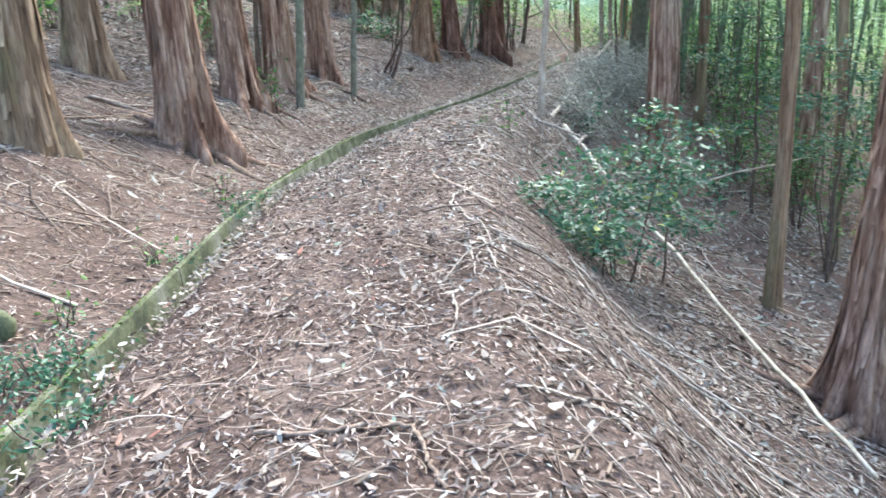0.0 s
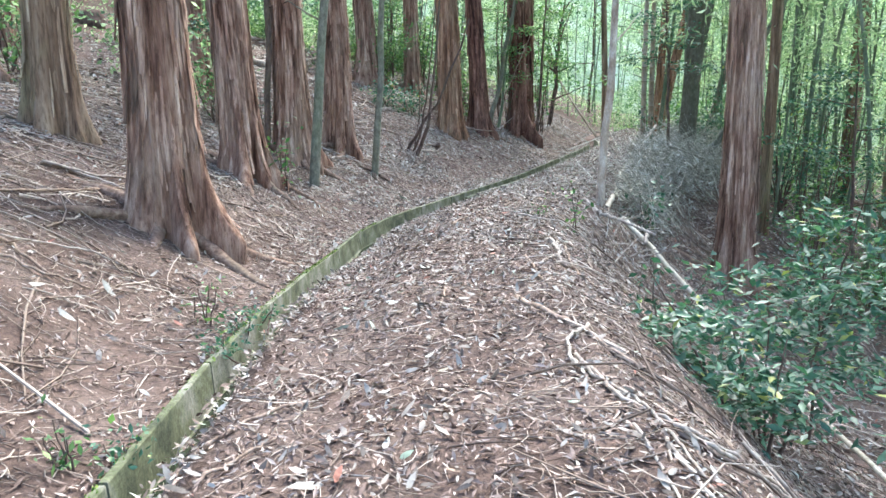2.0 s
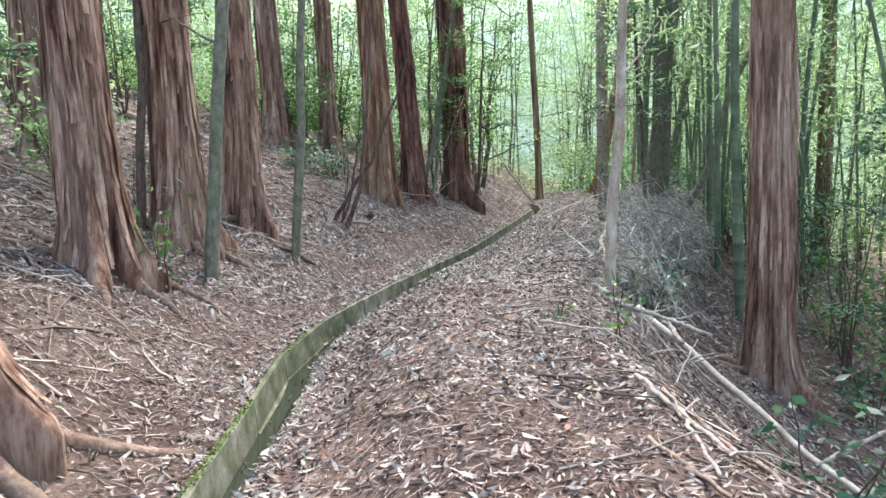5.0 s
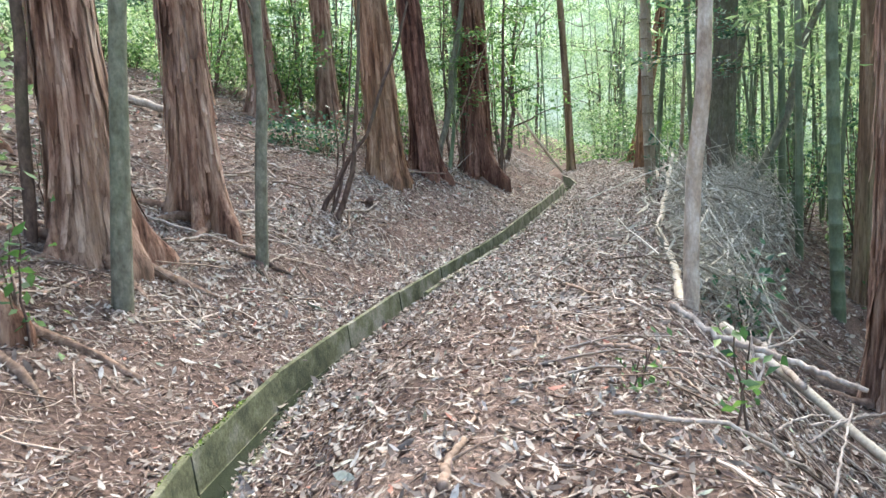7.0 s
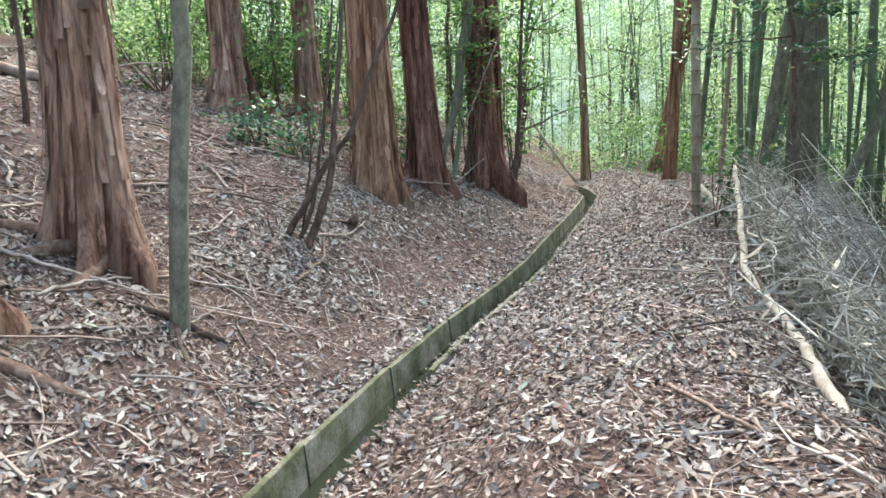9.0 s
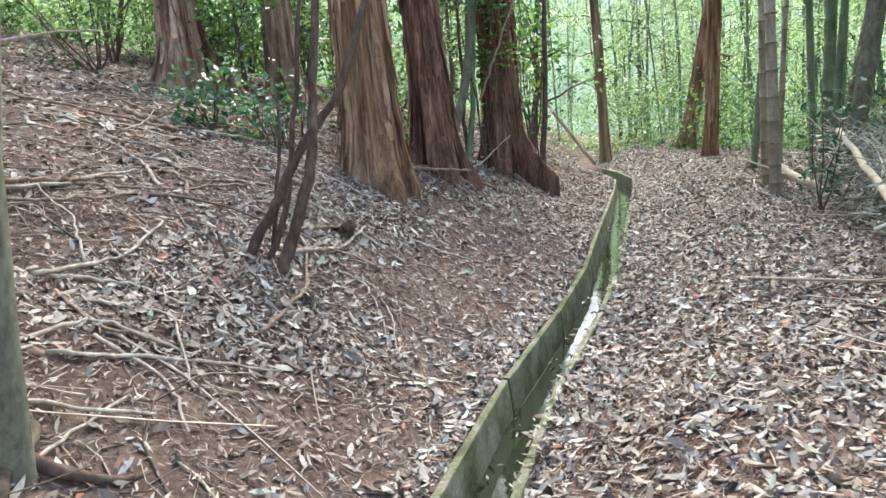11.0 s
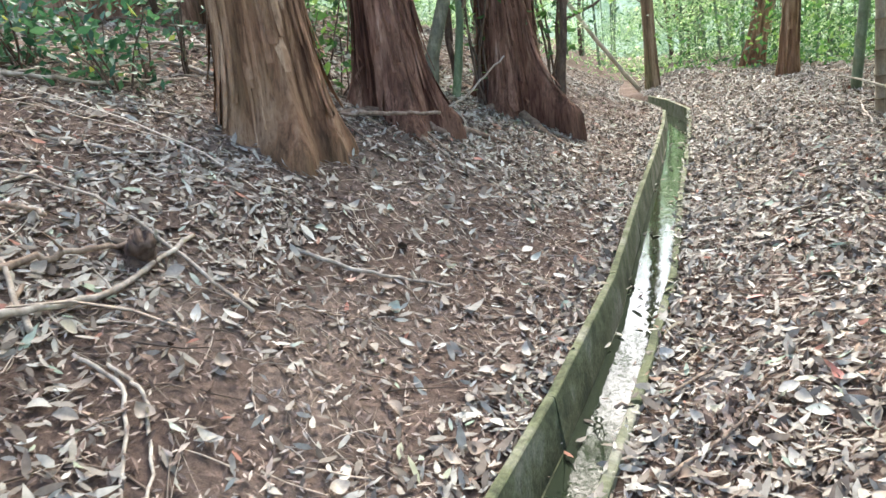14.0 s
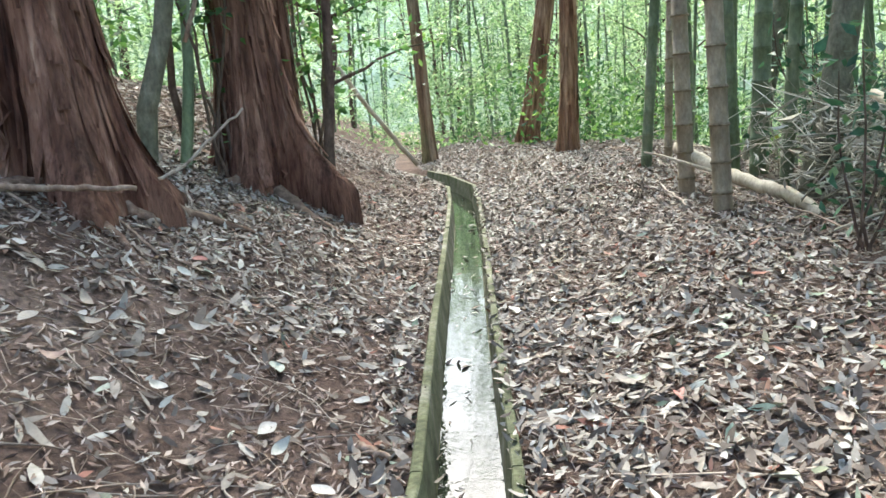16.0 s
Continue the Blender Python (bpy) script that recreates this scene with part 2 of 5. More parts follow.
FALL_D = [0, 0.5, 1.6, 3.1, 4.2, 8, 16, 40]
FALL_H = [0, -0.26, -1.38, -2.2, -2.6, -3.6, -5.0, -9]


def gutter_x(y):
    return np.interp(y, GUT_Y, GUT_X)


def land(x, y):
    """The height of the bare ground (arrays or numbers), before its small bumps."""
    x, y = np.asarray(x, float), np.asarray(y, float)
    step = (gutter_x(y + 0.4) - gutter_x(y - 0.4)) / 0.8
    d = (x - gutter_x(y)) / np.sqrt(1 + step * step)
    edge, crest = np.interp(y, EDGE_Y, EDGE_D), np.interp(y, CREST_Y, CREST_H)
    flat = np.clip((y - 14) / 9, 0, 1)
    left = np.interp(d, SIDE_D, SIDE_H)
    rise = np.clip((d - 0.26) / 1.05, 0, 1)
    lip = np.interp(y, LIP_Y, LIP_H)
    rise = lip + (crest - lip) * rise * rise * (3 - 2 * rise)
    fall = np.interp(d - edge, FALL_D, FALL_H) * (1 - 0.45 * flat)
    h = np.where(d < 0.1, left, rise + fall)
    return np.interp(y, LEVEL_Y, LEVEL_Z) + h


def grain(x, y, seed):
    """Smooth random bumps between 0 and 1 on a grid of one unit."""
    x, y = np.asarray(x, float), np.asarray(y, float)
    xi, yi = np.floor(x), np.floor(y)
    u, v = x - xi, y - yi
    u, v = u * u * (3 - 2 * u), v * v * (3 - 2 * v)

    def rnd(a, c):
        s = np.sin(a * 127.1 + c * 311.7 + seed * 74.7) * 43758.5453
        return s - np.floor(s)
    top = rnd(xi, yi + 1) * (1 - u) + rnd(xi + 1, yi + 1) * u
    low = rnd(xi, yi) * (1 - u) + rnd(xi + 1, yi) * u
    return low * (1 - v) + top * v


def ground_z(x, y):
    """The ground with its bumps and hollows, level beside the gutter."""
    x, y = np.asarray(x, float), np.asarray(y, float)
    d = np.abs(x - gutter_x(y))
    calm = np.clip((d - 0.25) / 0.6, 0, 1)
    wild = np.where(x - gutter_x(y) > 2.6, 1.8, 1.0)
    b = 0.09 * (grain(x * 0.9, y * 0.9, 1) - 0.5) * wild + 0.045 * (grain(x * 2.7, y * 2.7, 2) - 0.5) * wild + 0.02 * (grain(x * 8, y * 8, 3) - 0.5)
    return land(x, y) + b * calm


rng = np.random.default_rng(7)


def raw_mesh(name, verts, faces, mat, smooth=False):
    """A mesh from arrays of corners and equal-sized faces."""
    verts, faces = np.asarray(verts, np.float32), np.asarray(faces, np.int32)
    me = bpy.data.meshes.new(name)
    k = faces.shape[1]
    me.vertices.add(len(verts))
    me.vertices.foreach_set("co", verts.ravel())
    me.loops.add(faces.size)
    me.loops.foreach_set("vertex_index", faces.ravel())
    me.polygons.add(len(faces))
    me.polygons.foreach_set("loop_start", np.arange(0, faces.size, k, dtype=np.int32))
    if smooth:
        me.polygons.foreach_set("use_smooth", np.ones(len(faces), bool))
    me.update()
    me.validate()
    me.materials.append(mat)
    return me


def part(name, me, parent, label=""):
    ob = new(name, me)
    ob.parent = parent
    return tagged(ob, label)


def thing(name, label, category, group="", kind="", at=(0, 0, 0)):
    ob = new(name)
    ob.location = at
    return tagged(ob, label, category, group, kind)


LEAF = np.array([(0, 0, 0), (-0.5, 0.45, 0.12), (0, 1, 0), (0.5, 0.45, 0.12)])
LEAF_F = np.array([(0, 1, 2), (0, 2, 3)])
WIDE = np.array([(0, 0, 0.06), (-0.42, 0.28, 0.03), (-0.4, 0.66, 0.05), (0, 1, 0.16), (0.4, 0.66, 0.09), (0.42, 0.28, 0.0)])
WIDE_F = np.array([(0, 5, 1), (1, 5, 4), (1, 4, 2), (2, 4, 3)])


def leaf_arrays(at, size, aspect, up, spread, shape=LEAF, faces=LEAF_F):
    """Corners and faces of many leaves at the points, their normals about up, off by spread."""
    n = len(at)
    nor = np.asarray(up, float) + rng.normal(0, spread, (n, 3))
    nor /= np.linalg.norm(nor, axis=1)[:, None]
    way = rng.normal(0, 1, (n, 3))
    way -= nor * (way * nor).sum(1)[:, None]
    way /= np.linalg.norm(way, axis=1)[:, None] + 1e-9
    side = np.cross(way, nor)
    size = np.broadcast_to(size, n)[:, None, None]
    curl = rng.uniform(-1.2, 1.8, n)[:, None, None]
    s = shape[None]
    v = at[:, None] + size * (s[..., :1] * aspect * side[:, None] + (s[..., 1:2] - 0.5) * way[:, None] + s[..., 2:] * curl * nor[:, None])
    f = faces[None] + (np.arange(n) * len(shape))[:, None, None]
    return v.reshape(-1, 3), f.reshape(-1, 3)


def tube_arrays(points, radii, sides=8, rough=0.0):
    """Corners and quads of a bent tapering tube."""
    p = np.asarray(points, float)
    r = np.broadcast_to(radii, len(p))
    t = np.gradient(p, axis=0)
    t /= np.linalg.norm(t, axis=1)[:, None] + 1e-9
    ref = np.array((0.31, 0.2, 0.93)) if abs(t[0][2]) < 0.8 else np.array((1.0, 0.1, 0.0))
    a = np.cross(t, ref)
    a /= np.linalg.norm(a, axis=1)[:, None] + 1e-9
    b = np.cross(t, a)
    ang = np.linspace(0, 2 * np.pi, sides, endpoint=False)
    ring = np.cos(ang)[None, :, None] * a[:, None] + np.sin(ang)[None, :, None] * b[:, None]
    rr = r[:, None, None] * (1 + rough * rng.uniform(-1, 1, (len(p), sides, 1)))
    v = (p[:, None] + ring * rr).reshape(-1, 3)
    i = np.arange(len(p) - 1)[:, None] * sides
    j = np.arange(sides)[None]
    k = (j + 1) % sides
    f = np.stack([i + j, i + k, i + sides + k, i + sides + j], -1).reshape(-1, 4)
    return v, f


def merged(pieces):
    """One pair of arrays from several pairs."""
    vs, fs, n = [], [], 0
    for v, f in pieces:
        vs.append(v)
        fs.append(f + n)
        n += len(v)
    return np.concatenate(vs), np.concatenate(fs)


def bent(a, c, n=8, wobble=0.05):
    """A wavering line from a to c."""
    a, c = np.asarray(a, float), np.asarray(c, float)
    s = np.linspace(0, 1, n)[:, None]
    off = np.cumsum(rng.normal(0, 1, (n, 3)), axis=0)
    off -= off[0] * (1 - s) + off[-1] * s
    return a * (1 - s) + c * s + off * wobble * np.linalg.norm(c - a) / n


# ---- the ground: one sheet out to the horizon, with a trench for the gutter ----
near = np.arange(-9, 9.01, 0.09)
near = near[np.abs(near) > 0.24]
cols = np.concatenate([[-300, -150, -80, -50, -35, -25, -18, -14, -11.5, -10], near[near < 0], [-0.21, -0.184, 0.184, 0.21], near[near > 0], [10, 11.5, 14, 18, 25, 35, 50, 80, 150, 300]])
rows_y = np.concatenate([[-300, -120, -50, -25, -12, -6, -3], np.arange(-1, 31, 0.09), np.arange(31.2, 45, 0.4), [46, 49, 53, 60, 75, 100, 160, 300]])
D, Y = np.meshgrid(cols, rows_y)
cover = np.clip((18.5 - Y) / 2, 0, 1)
X = gutter_x(Y) + D - np.where((D > 0.1) & (D < 0.22), np.interp(Y, [9, 12.5], [0.14, 0.03]) * cover, 0)
Z = ground_z(X, Y)
Z = np.where((np.abs(D) < 0.19) & (Y < 32.2), Z - 0.4, Z)
nr, nc = D.shape
idx = np.arange(nr * nc).reshape(nr, nc)
quads = np.stack([idx[:-1, :-1], idx[:-1, 1:], idx[1:, 1:], idx[1:, :-1]], -1).reshape(-1, 4)
ground = tagged(new("ground", raw_mesh("ground", np.stack([X, Y, Z], -1).reshape(-1, 3), quads, SOIL, True)), "reddish-brown forest soil strewn with leaf litter", "ground", kind="structure")

# ---- the concrete gutter, laid in short sections ----
gutter = thing("gutter", "mossy concrete drainage gutter sunk beside the forest path", "gutter", kind="structure")


def gutter_mesh(length, sunk):
    """One U-shaped section; its path-side wall is broken down by `sunk`."""
    w, t, h, g = 0.19, 0.042, 0.31, 0.006
    prof = [(-w, -h), (-w, 0.0), (-w + g, g), (-w + t - g, g), (-w + t, 0.0), (-w + t + 0.02, -h + 0.075), (-w + t + 0.05, -h + 0.05),
            (w - t - 0.05, -h + 0.05), (w - t - 0.02, -h + 0.075), (w - t, -sunk), (w - t + g, g - sunk), (w - g, g - sunk), (w, -sunk), (w, -h)]
    bm = bmesh.new()
    ends = [[bm.verts.new((x, y, z)) for x, z in prof] for y in (-length / 2, length / 2)]
    k = len(prof)
    for i in range(k):
        bm.faces.new((ends[0][i], ends[0][(i + 1) % k], ends[1][(i + 1) % k], ends[1][i]))
    bm.faces.new(ends[0][::-1])
    bm.faces.new(ends[1])
    bmesh.ops.recalc_face_normals(bm, faces=bm.faces)
    me = bpy.data.meshes.new("gutter_section")
    bm.to_mesh(me)
    bm.free()
    me.materials.append(CONCRETE)
    return me


SECTION, SUNK_SECTION = gutter_mesh(1.488, 0.0), gutter_mesh(1.488, 0.1)
line_y = np.linspace(-2.5, 32.3, 4000)
line = np.stack([gutter_x(line_y), line_y, np.interp(line_y, LEVEL_Y, LEVEL_Z)], 1)
run = np.concatenate([[0], np.cumsum(np.linalg.norm(np.diff(line, axis=0), axis=1))])
joints = np.arange(0.6, run[-1], 1.5)
knots = np.stack([np.interp(joints, run, line[:, k]) for k in range(3)], 1)
for p, q in zip(knots[:-1], knots[1:]):
    s = part("gutter_section", SUNK_SECTION if p[1] + q[1] < 35 else SECTION, gutter)
    mid, way = (p + q) / 2, q - p
    yaw = math.degrees(math.atan2(-way[0], way[1]))
    s.matrix_basis = pose(mid[0], mid[1], mid[2] + float(np.interp(mid[1], [15, 19], [0.05, 0.03])) + rng.uniform(-0.006, 0.006), math.degrees(math.atan2(way[2], math.hypot(way[0], way[1]))), rng.uniform(-1.2, 1.2), yaw + rng.uniform(-0.5, 0.5))
wy = np.arange(-1.8, 32.0, 0.2)
wx, wz = gutter_x(wy), np.interp(wy, LEVEL_Y, LEVEL_Z) - 0.19
wv = np.concatenate([np.stack([wx - 0.135, wy, wz], 1), np.stack([wx + 0.135, wy, wz], 1)])
k = len(wy)
wf = np.array([(i, k + i, k + i + 1, i + 1) for i in range(k - 1)])
tagged(new("water", raw_mesh("water", wv, wf, WATER, True)), "shallow clear water standing in the gutter", "water", kind="structure")


# ---- trees ----
def trunk_mesh(dia, height, flare, seed, lean=(0, 0), bow=0.0, fluted=1.0):
    """A fluted trunk with a spreading foot; the foot goes below the ground."""
    r = np.random.default_rng(seed)
    zs = np.concatenate([np.linspace(-0.7, 1.6, 30), np.linspace(1.75, 4.5, 16), np.linspace(5, height, 10)])
    n = 88
    th = np.linspace(0, 2 * np.pi, n, endpoint=False)
    lobes = sum(a * np.cos(k * th + r.uniform(0, 6.28)) for k, a in ((3, 0.5), (5, 0.6), (7, 0.45), (9, 0.3))) * fluted
    ph = r.uniform(0, 6.28, 6)
    out, girth = [], []
    for z in zs:
        foot = math.exp(-max(z + 0.1, 0) / 0.38)
        taper = 1 - 0.028 * max(z, 0) if z < 8 else 0.776 * (1 - (z - 8) / (height - 8) * 0.85)
        ridges = 0.03 * np.cos(14 * th + ph[0] + 1.2 * math.sin(0.9 * z + ph[1])) + 0.022 * np.cos(23 * th + ph[2] + 1.5 * math.sin(1.3 * z + ph[3])) + 0.012 * np.cos(37 * th + ph[4] + 2 * math.sin(2.1 * z))
        ridges = ridges + 0.12 * (grain(th / 6.2832 * 24 + 0.12 * z, th * 0 + z * 0.8 + seed % 91, seed % 17) - 0.5) + 0.085 * (grain(th / 6.2832 * 44 - 0.1 * z, th * 0 + z * 1.7 + seed % 71, 5) - 0.5)
        rad = dia / 2 * taper * (1 + flare * foot * (1 + 0.75 * lobes) + (0.04 + 0.1 * math.exp(-max(z, 0) / 0.9)) * lobes + ridges + r.uniform(-0.008, 0.008, n))
        girth.append(rad)
        cx, cy = lean[0] * z + bow * math.sin(z * 0.7), lean[1] * z
        out.append(np.stack([cx + rad * np.cos(th), cy + rad * np.sin(th), np.full(n, z)], 1))
    v = np.concatenate(out)
    i = np.arange(len(zs) - 1)[:, None] * n
    j = np.arange(n)[None]
    k = (j + 1) % n
    return (v, np.stack([i + j, i + k, i + n + k, i + n + j], -1).reshape(-1, 4)), zs, np.array(girth)


def strips(lean, count, seed, zs, girth, bow=0.02, top=4.2):
    """Peeling ribbons of bark that lie on the trunk, their lower ends lifting off."""
    r = np.random.default_rng(seed)
    n = girth.shape[1]
    pieces = []
    for _ in range(count):
        a, z0, ln, w = r.uniform(0, 6.28), r.uniform(-0.05, top), r.uniform(0.2, 1.2), r.uniform(0.01, 0.042)
        zz = np.linspace(z0, z0 + ln, 6)
        s = np.linspace(0, 1, 6)
        curl = r.uniform(0, 1) ** 2 * 0.06
        lift = 0.004 + curl * (1 - s) ** 2 + 0.4 * curl * s ** 3
        aa = a + np.cumsum(r.normal(0, 0.014, 6))
        j = (aa / 6.28319 * n).astype(int) % n
        rad = np.array([np.interp(z, zs, girth[:, k]) for z, k in zip(zz, j)]) + lift
        ww = w * np.array((r.uniform(0.2, 0.9), 0.9, 1, 1, 0.75, 0.3))
        mx, my = lean[0] * zz + bow * np.sin(zz * 0.7), lean[1] * zz
        L = np.stack([mx + rad * np.cos(aa) - ww * np.sin(aa), my + rad * np.sin(aa) + ww * np.cos(aa), zz], 1)
        M = np.stack([mx + (rad + 0.008) * np.cos(aa), my + (rad + 0.008) * np.sin(aa), zz], 1)
        R = np.stack([mx + rad * np.cos(aa) + ww * np.sin(aa), my + rad * np.sin(aa) - ww * np.cos(aa), zz], 1)
        f = [(i, 6 + i, 7 + i, i + 1) for i in range(5)] + [(6 + i, 12 + i, 13 + i, 7 + i) for i in range(5)]
        pieces.append((np.concatenate([L, M, R]), np.array(f)))
    return merged(pieces)


def crown_mesh(mat, count, z0, z1, spread, size, aspect=0.35):
    """A ragged crown of sprays in drooping clumps."""
    clumps = 46
    cz = rng.uniform(z0, z1, clumps)
    reach = spread * (1 - 0.75 * (cz - z0) / (z1 - z0)) * rng.uniform(0.3, 1, clumps)
    ca = rng.uniform(0, 6.28, clumps)
    c = np.stack([reach * np.cos(ca), reach * np.sin(ca), cz], 1)
    at = c[rng.integers(0, clumps, count)] + rng.normal(0, 1, (count, 3)) * (0.45, 0.45, 0.22)
    return raw_mesh("crown", *leaf_arrays(at, rng.uniform(0.6, 1.3, count) * size, aspect, (0, 0, 0.6), 0.6), mat)


CROWNS = [crown_mesh(NEEDLES, 900, 8.0, 14, 2.4, 0.26) for _ in range(3)]


def cypress(x, y, dia, lean=(0, 0), mat=RED_BARK, height=14.0, flare=0.75, roots=6, peel=340, label="", group="cypress trees on the slope", fluted=1.0):
    z = float(land(x, y))
    seed = int(abs(x * 131 + y * 977))
    r = np.random.default_rng(seed)
    t = thing("cypress_tree", label or "tall cypress with red-brown stringy peeling bark and flared foot", "tree", group, at=(x, y, z))
    body, zs, girth = trunk_mesh(dia, height, flare, seed, lean, 0.02, fluted)
    part("trunk", raw_mesh("trunk", *(merged([body, strips(lean, peel, seed, zs, girth)]) if peel else body), mat, True), t)
    down = r.uniform(0, 6.28)
    for i in range(roots):
        a = down + i * 6.28 / roots + r.uniform(-0.4, 0.4)
        ln = dia * r.uniform(1.1, 2.6)
        s = np.linspace(0, 1, 9)
        px, py = dia * 0.35 * np.cos(a) + s * ln * np.cos(a + s * r.uniform(-0.5, 0.5)), dia * 0.35 * np.sin(a) + s * ln * np.sin(a + s * r.uniform(-0.5, 0.5))
        px = np.minimum(px, gutter_x(y + py) - x - 0.26) if x < gutter_x(y) else px
        pz = ground_z(x + px, y + py) - z + 0.16 * dia * (1 - s) ** 2 - 0.01 * s - 0.01
        px, py = px + np.cumsum(r.normal(0, 0.012, 9)), py + np.cumsum(r.normal(0, 0.012, 9))
        part("root", raw_mesh("root", *tube_arrays(np.stack([px, py, pz], 1), dia * 0.12 * (1 - s) ** 0.8 + 0.008, 9, 0.25), ROOT_BARK, True), t)
    c = part("crown", CROWNS[seed % 3], t)
    c.matrix_basis = pose(lean[0] * 10, lean[1] * 10, height - 14, 0, 0, seed % 360)
    return t


for args in ((0.17, 23.85, 0.43, (-0.06, 0)), (1.38, 25.75, 0.45, (-0.03, 0.004)), (1.8, 27.2, 0.28, (0.0, 0))):
    cypress(*args, mat=CEDAR_BARK, label="cedar with dark red-brown shredding bark and fluted foot", group="cedars at the bend", flare=0.85, peel=800, roots=8, fluted=1.35)
MOSSY = "cypress with algae-stained brown bark beside the path"
for args in (
    (-3.41, 9.95, 0.57, (-0.015, -0.005)), (-3.73, 13.81, 0.52, (-0.045, -0.01)), (-3.42, 15.98, 0.54, (-0.02, -0.004)), (-2.9, 17.9, 0.48, (-0.008, 0)),
    (-5.86, 18.34, 0.5, (-0.045, -0.015)), (-3.11, 25.57, 0.55, (-0.047, 0)),
    (-1.84, 26.4, 0.42, (-0.015, 0)), (4.42, 16.0, 0.62, (-0.005, 0)),
    (7.9, 17.0, 0.34, (0.02, -0.01)), (3.96, 6.96, 0.6, (0.039, -0.02)), (-10.2, 19.2, 0.6, (0.04, 0.02)), (-7.2, 24.5, 0.5, (-0.03, 0)), (-8.3, 14.8, 0.5, (0.01, 0)),
):
    cypress(*args)
for args in ((-4.03, 7.42, 0.41, (0.029, 0.02)), (-5.45, 11.9, 0.5, (0.012, 0.006))):
    cypress(*args, mat=MOSSY_BARK, label=MOSSY, flare=0.5, roots=0, peel=120)
cypress(-0.66, 22.5, 0.58, (-0.03, -0.005), mat=TWO_TONE_BARK, label=MOSSY, flare=0.62, roots=0, peel=300, fluted=0.5)
for args in ((6.34, 19.5, 0.24, (0.006, 0)), (4.42, 10.16, 0.2, (-0.007, 0.003)), (7.15, 13.8, 0.18, (-0.047, 0.025)), (5.58, 33.4, 0.24, (-0.03, 0.01)), (10.5, 24, 0.4, (0.02, 0)), (9.5, 20, 0.35, (-0.03, 0))):
    cypress(*args, mat=MOSSY_BARK, label="slender tree with brown algae-stained bark on the lower slope", flare=0.3, roots=2, peel=0, group="slender trees below the path")


for args in ((7.7, 33.3, 0.36, (0.19, -0.05)), (6.6, 29.7, 0.26, (0.04, -0.02))):
    cypress(*args, mat=TWO_TONE_BARK, label="slender orange-brown cypress beyond the gutter's bend", flare=0.35, roots=3, peel=60, group="slender trees below the path")
cypress(5.3, 22.0, 0.42, (0.03, -0.01), mat=GREY_BARK, label="thick smooth grey-brown trunk behind the brushwood", flare=0.3, roots=2, peel=0, group="slender trees below the path")


def sapling(x, y, dia, lean, height, mat, label, crook=0.05, name="sapling", roots=0):
    z = float(land(x, y))
    t = thing(name, label, "tree", "thin understorey stems", at=(x, y, z))
    p = bent((0, 0, -0.2), (lean[0] * height, lean[1] * height, height), 14, crook)
    part("stem", raw_mesh("stem", *tube_arrays(p, np.linspace(dia / 2 * 1.15, dia / 5, 14), 12, 0.06), mat, True), t)
    for i in range(4):
        a = p[5 + 2 * i] if i else p[4]
        tip = a + np.array((rng.normal(0, 0.5), rng.normal(0, 0.5), rng.uniform(0.1, 0.6)))
        part("branch", raw_mesh("branch", *tube_arrays(bent(a, tip, 7, 0.15), np.linspace(dia * 0.14, dia * 0.03, 7), 6), mat, True), t)
    for i in range(roots):
        a = i * 6.28 / roots + rng.uniform(-0.5, 0.5)
        q = np.linspace(0, 1, 8)
        px, py = dia * 0.3 * math.cos(a) + q * rng.uniform(0.3, 0.6) * np.cos(a + 0.5 * q), dia * 0.3 * math.sin(a) + q * rng.uniform(0.3, 0.6) * np.sin(a + 0.5 * q)
        pz = ground_z(x + px, y + py) - z + 0.05 * (1 - q) ** 2 + 0.012 - 0.02 * q
        part("root", raw_mesh("root", *tube_arrays(np.stack([px, py, pz], 1), np.linspace(dia * 0.26, dia * 0.06, 8), 8, 0.2), DARK_BARK, True), t)
    return t


sapling(-2.96, 15.12, 0.15, (0.1, 0.035), 9, GREY_BARK, "straight smooth grey-green young tree at the slope's foot", 0.02)
sapling(-2.15, 17.15, 0.122, (0.042, 0.005), 9, GREY_BARK, "thin mossy grey crooked stem rising from the leaf litter", 0.09, roots=6)
sapling(-3.86, 15.7, 0.1, (0.038, 0.01), 8, DARK_BARK, "thin dark crooked stem between the cypress trunks", 0.08)
sapling(1.8, 15.1, 0.125, (0.05, -0.02), 9, PALE_BARK, "pale flaking thin trunk at the path's edge", 0.035)
sapling(0.48, 25.2, 0.13, (0.2, 0), 7, GREY_BARK, "thin leaning grey stem in front of the cypresses", 0.08)
sapling(0.74, 25.5, 0.08, (0.14, 0), 6, GREEN_CULM, "thin green leaning stem beside the cypresses", 0.06)

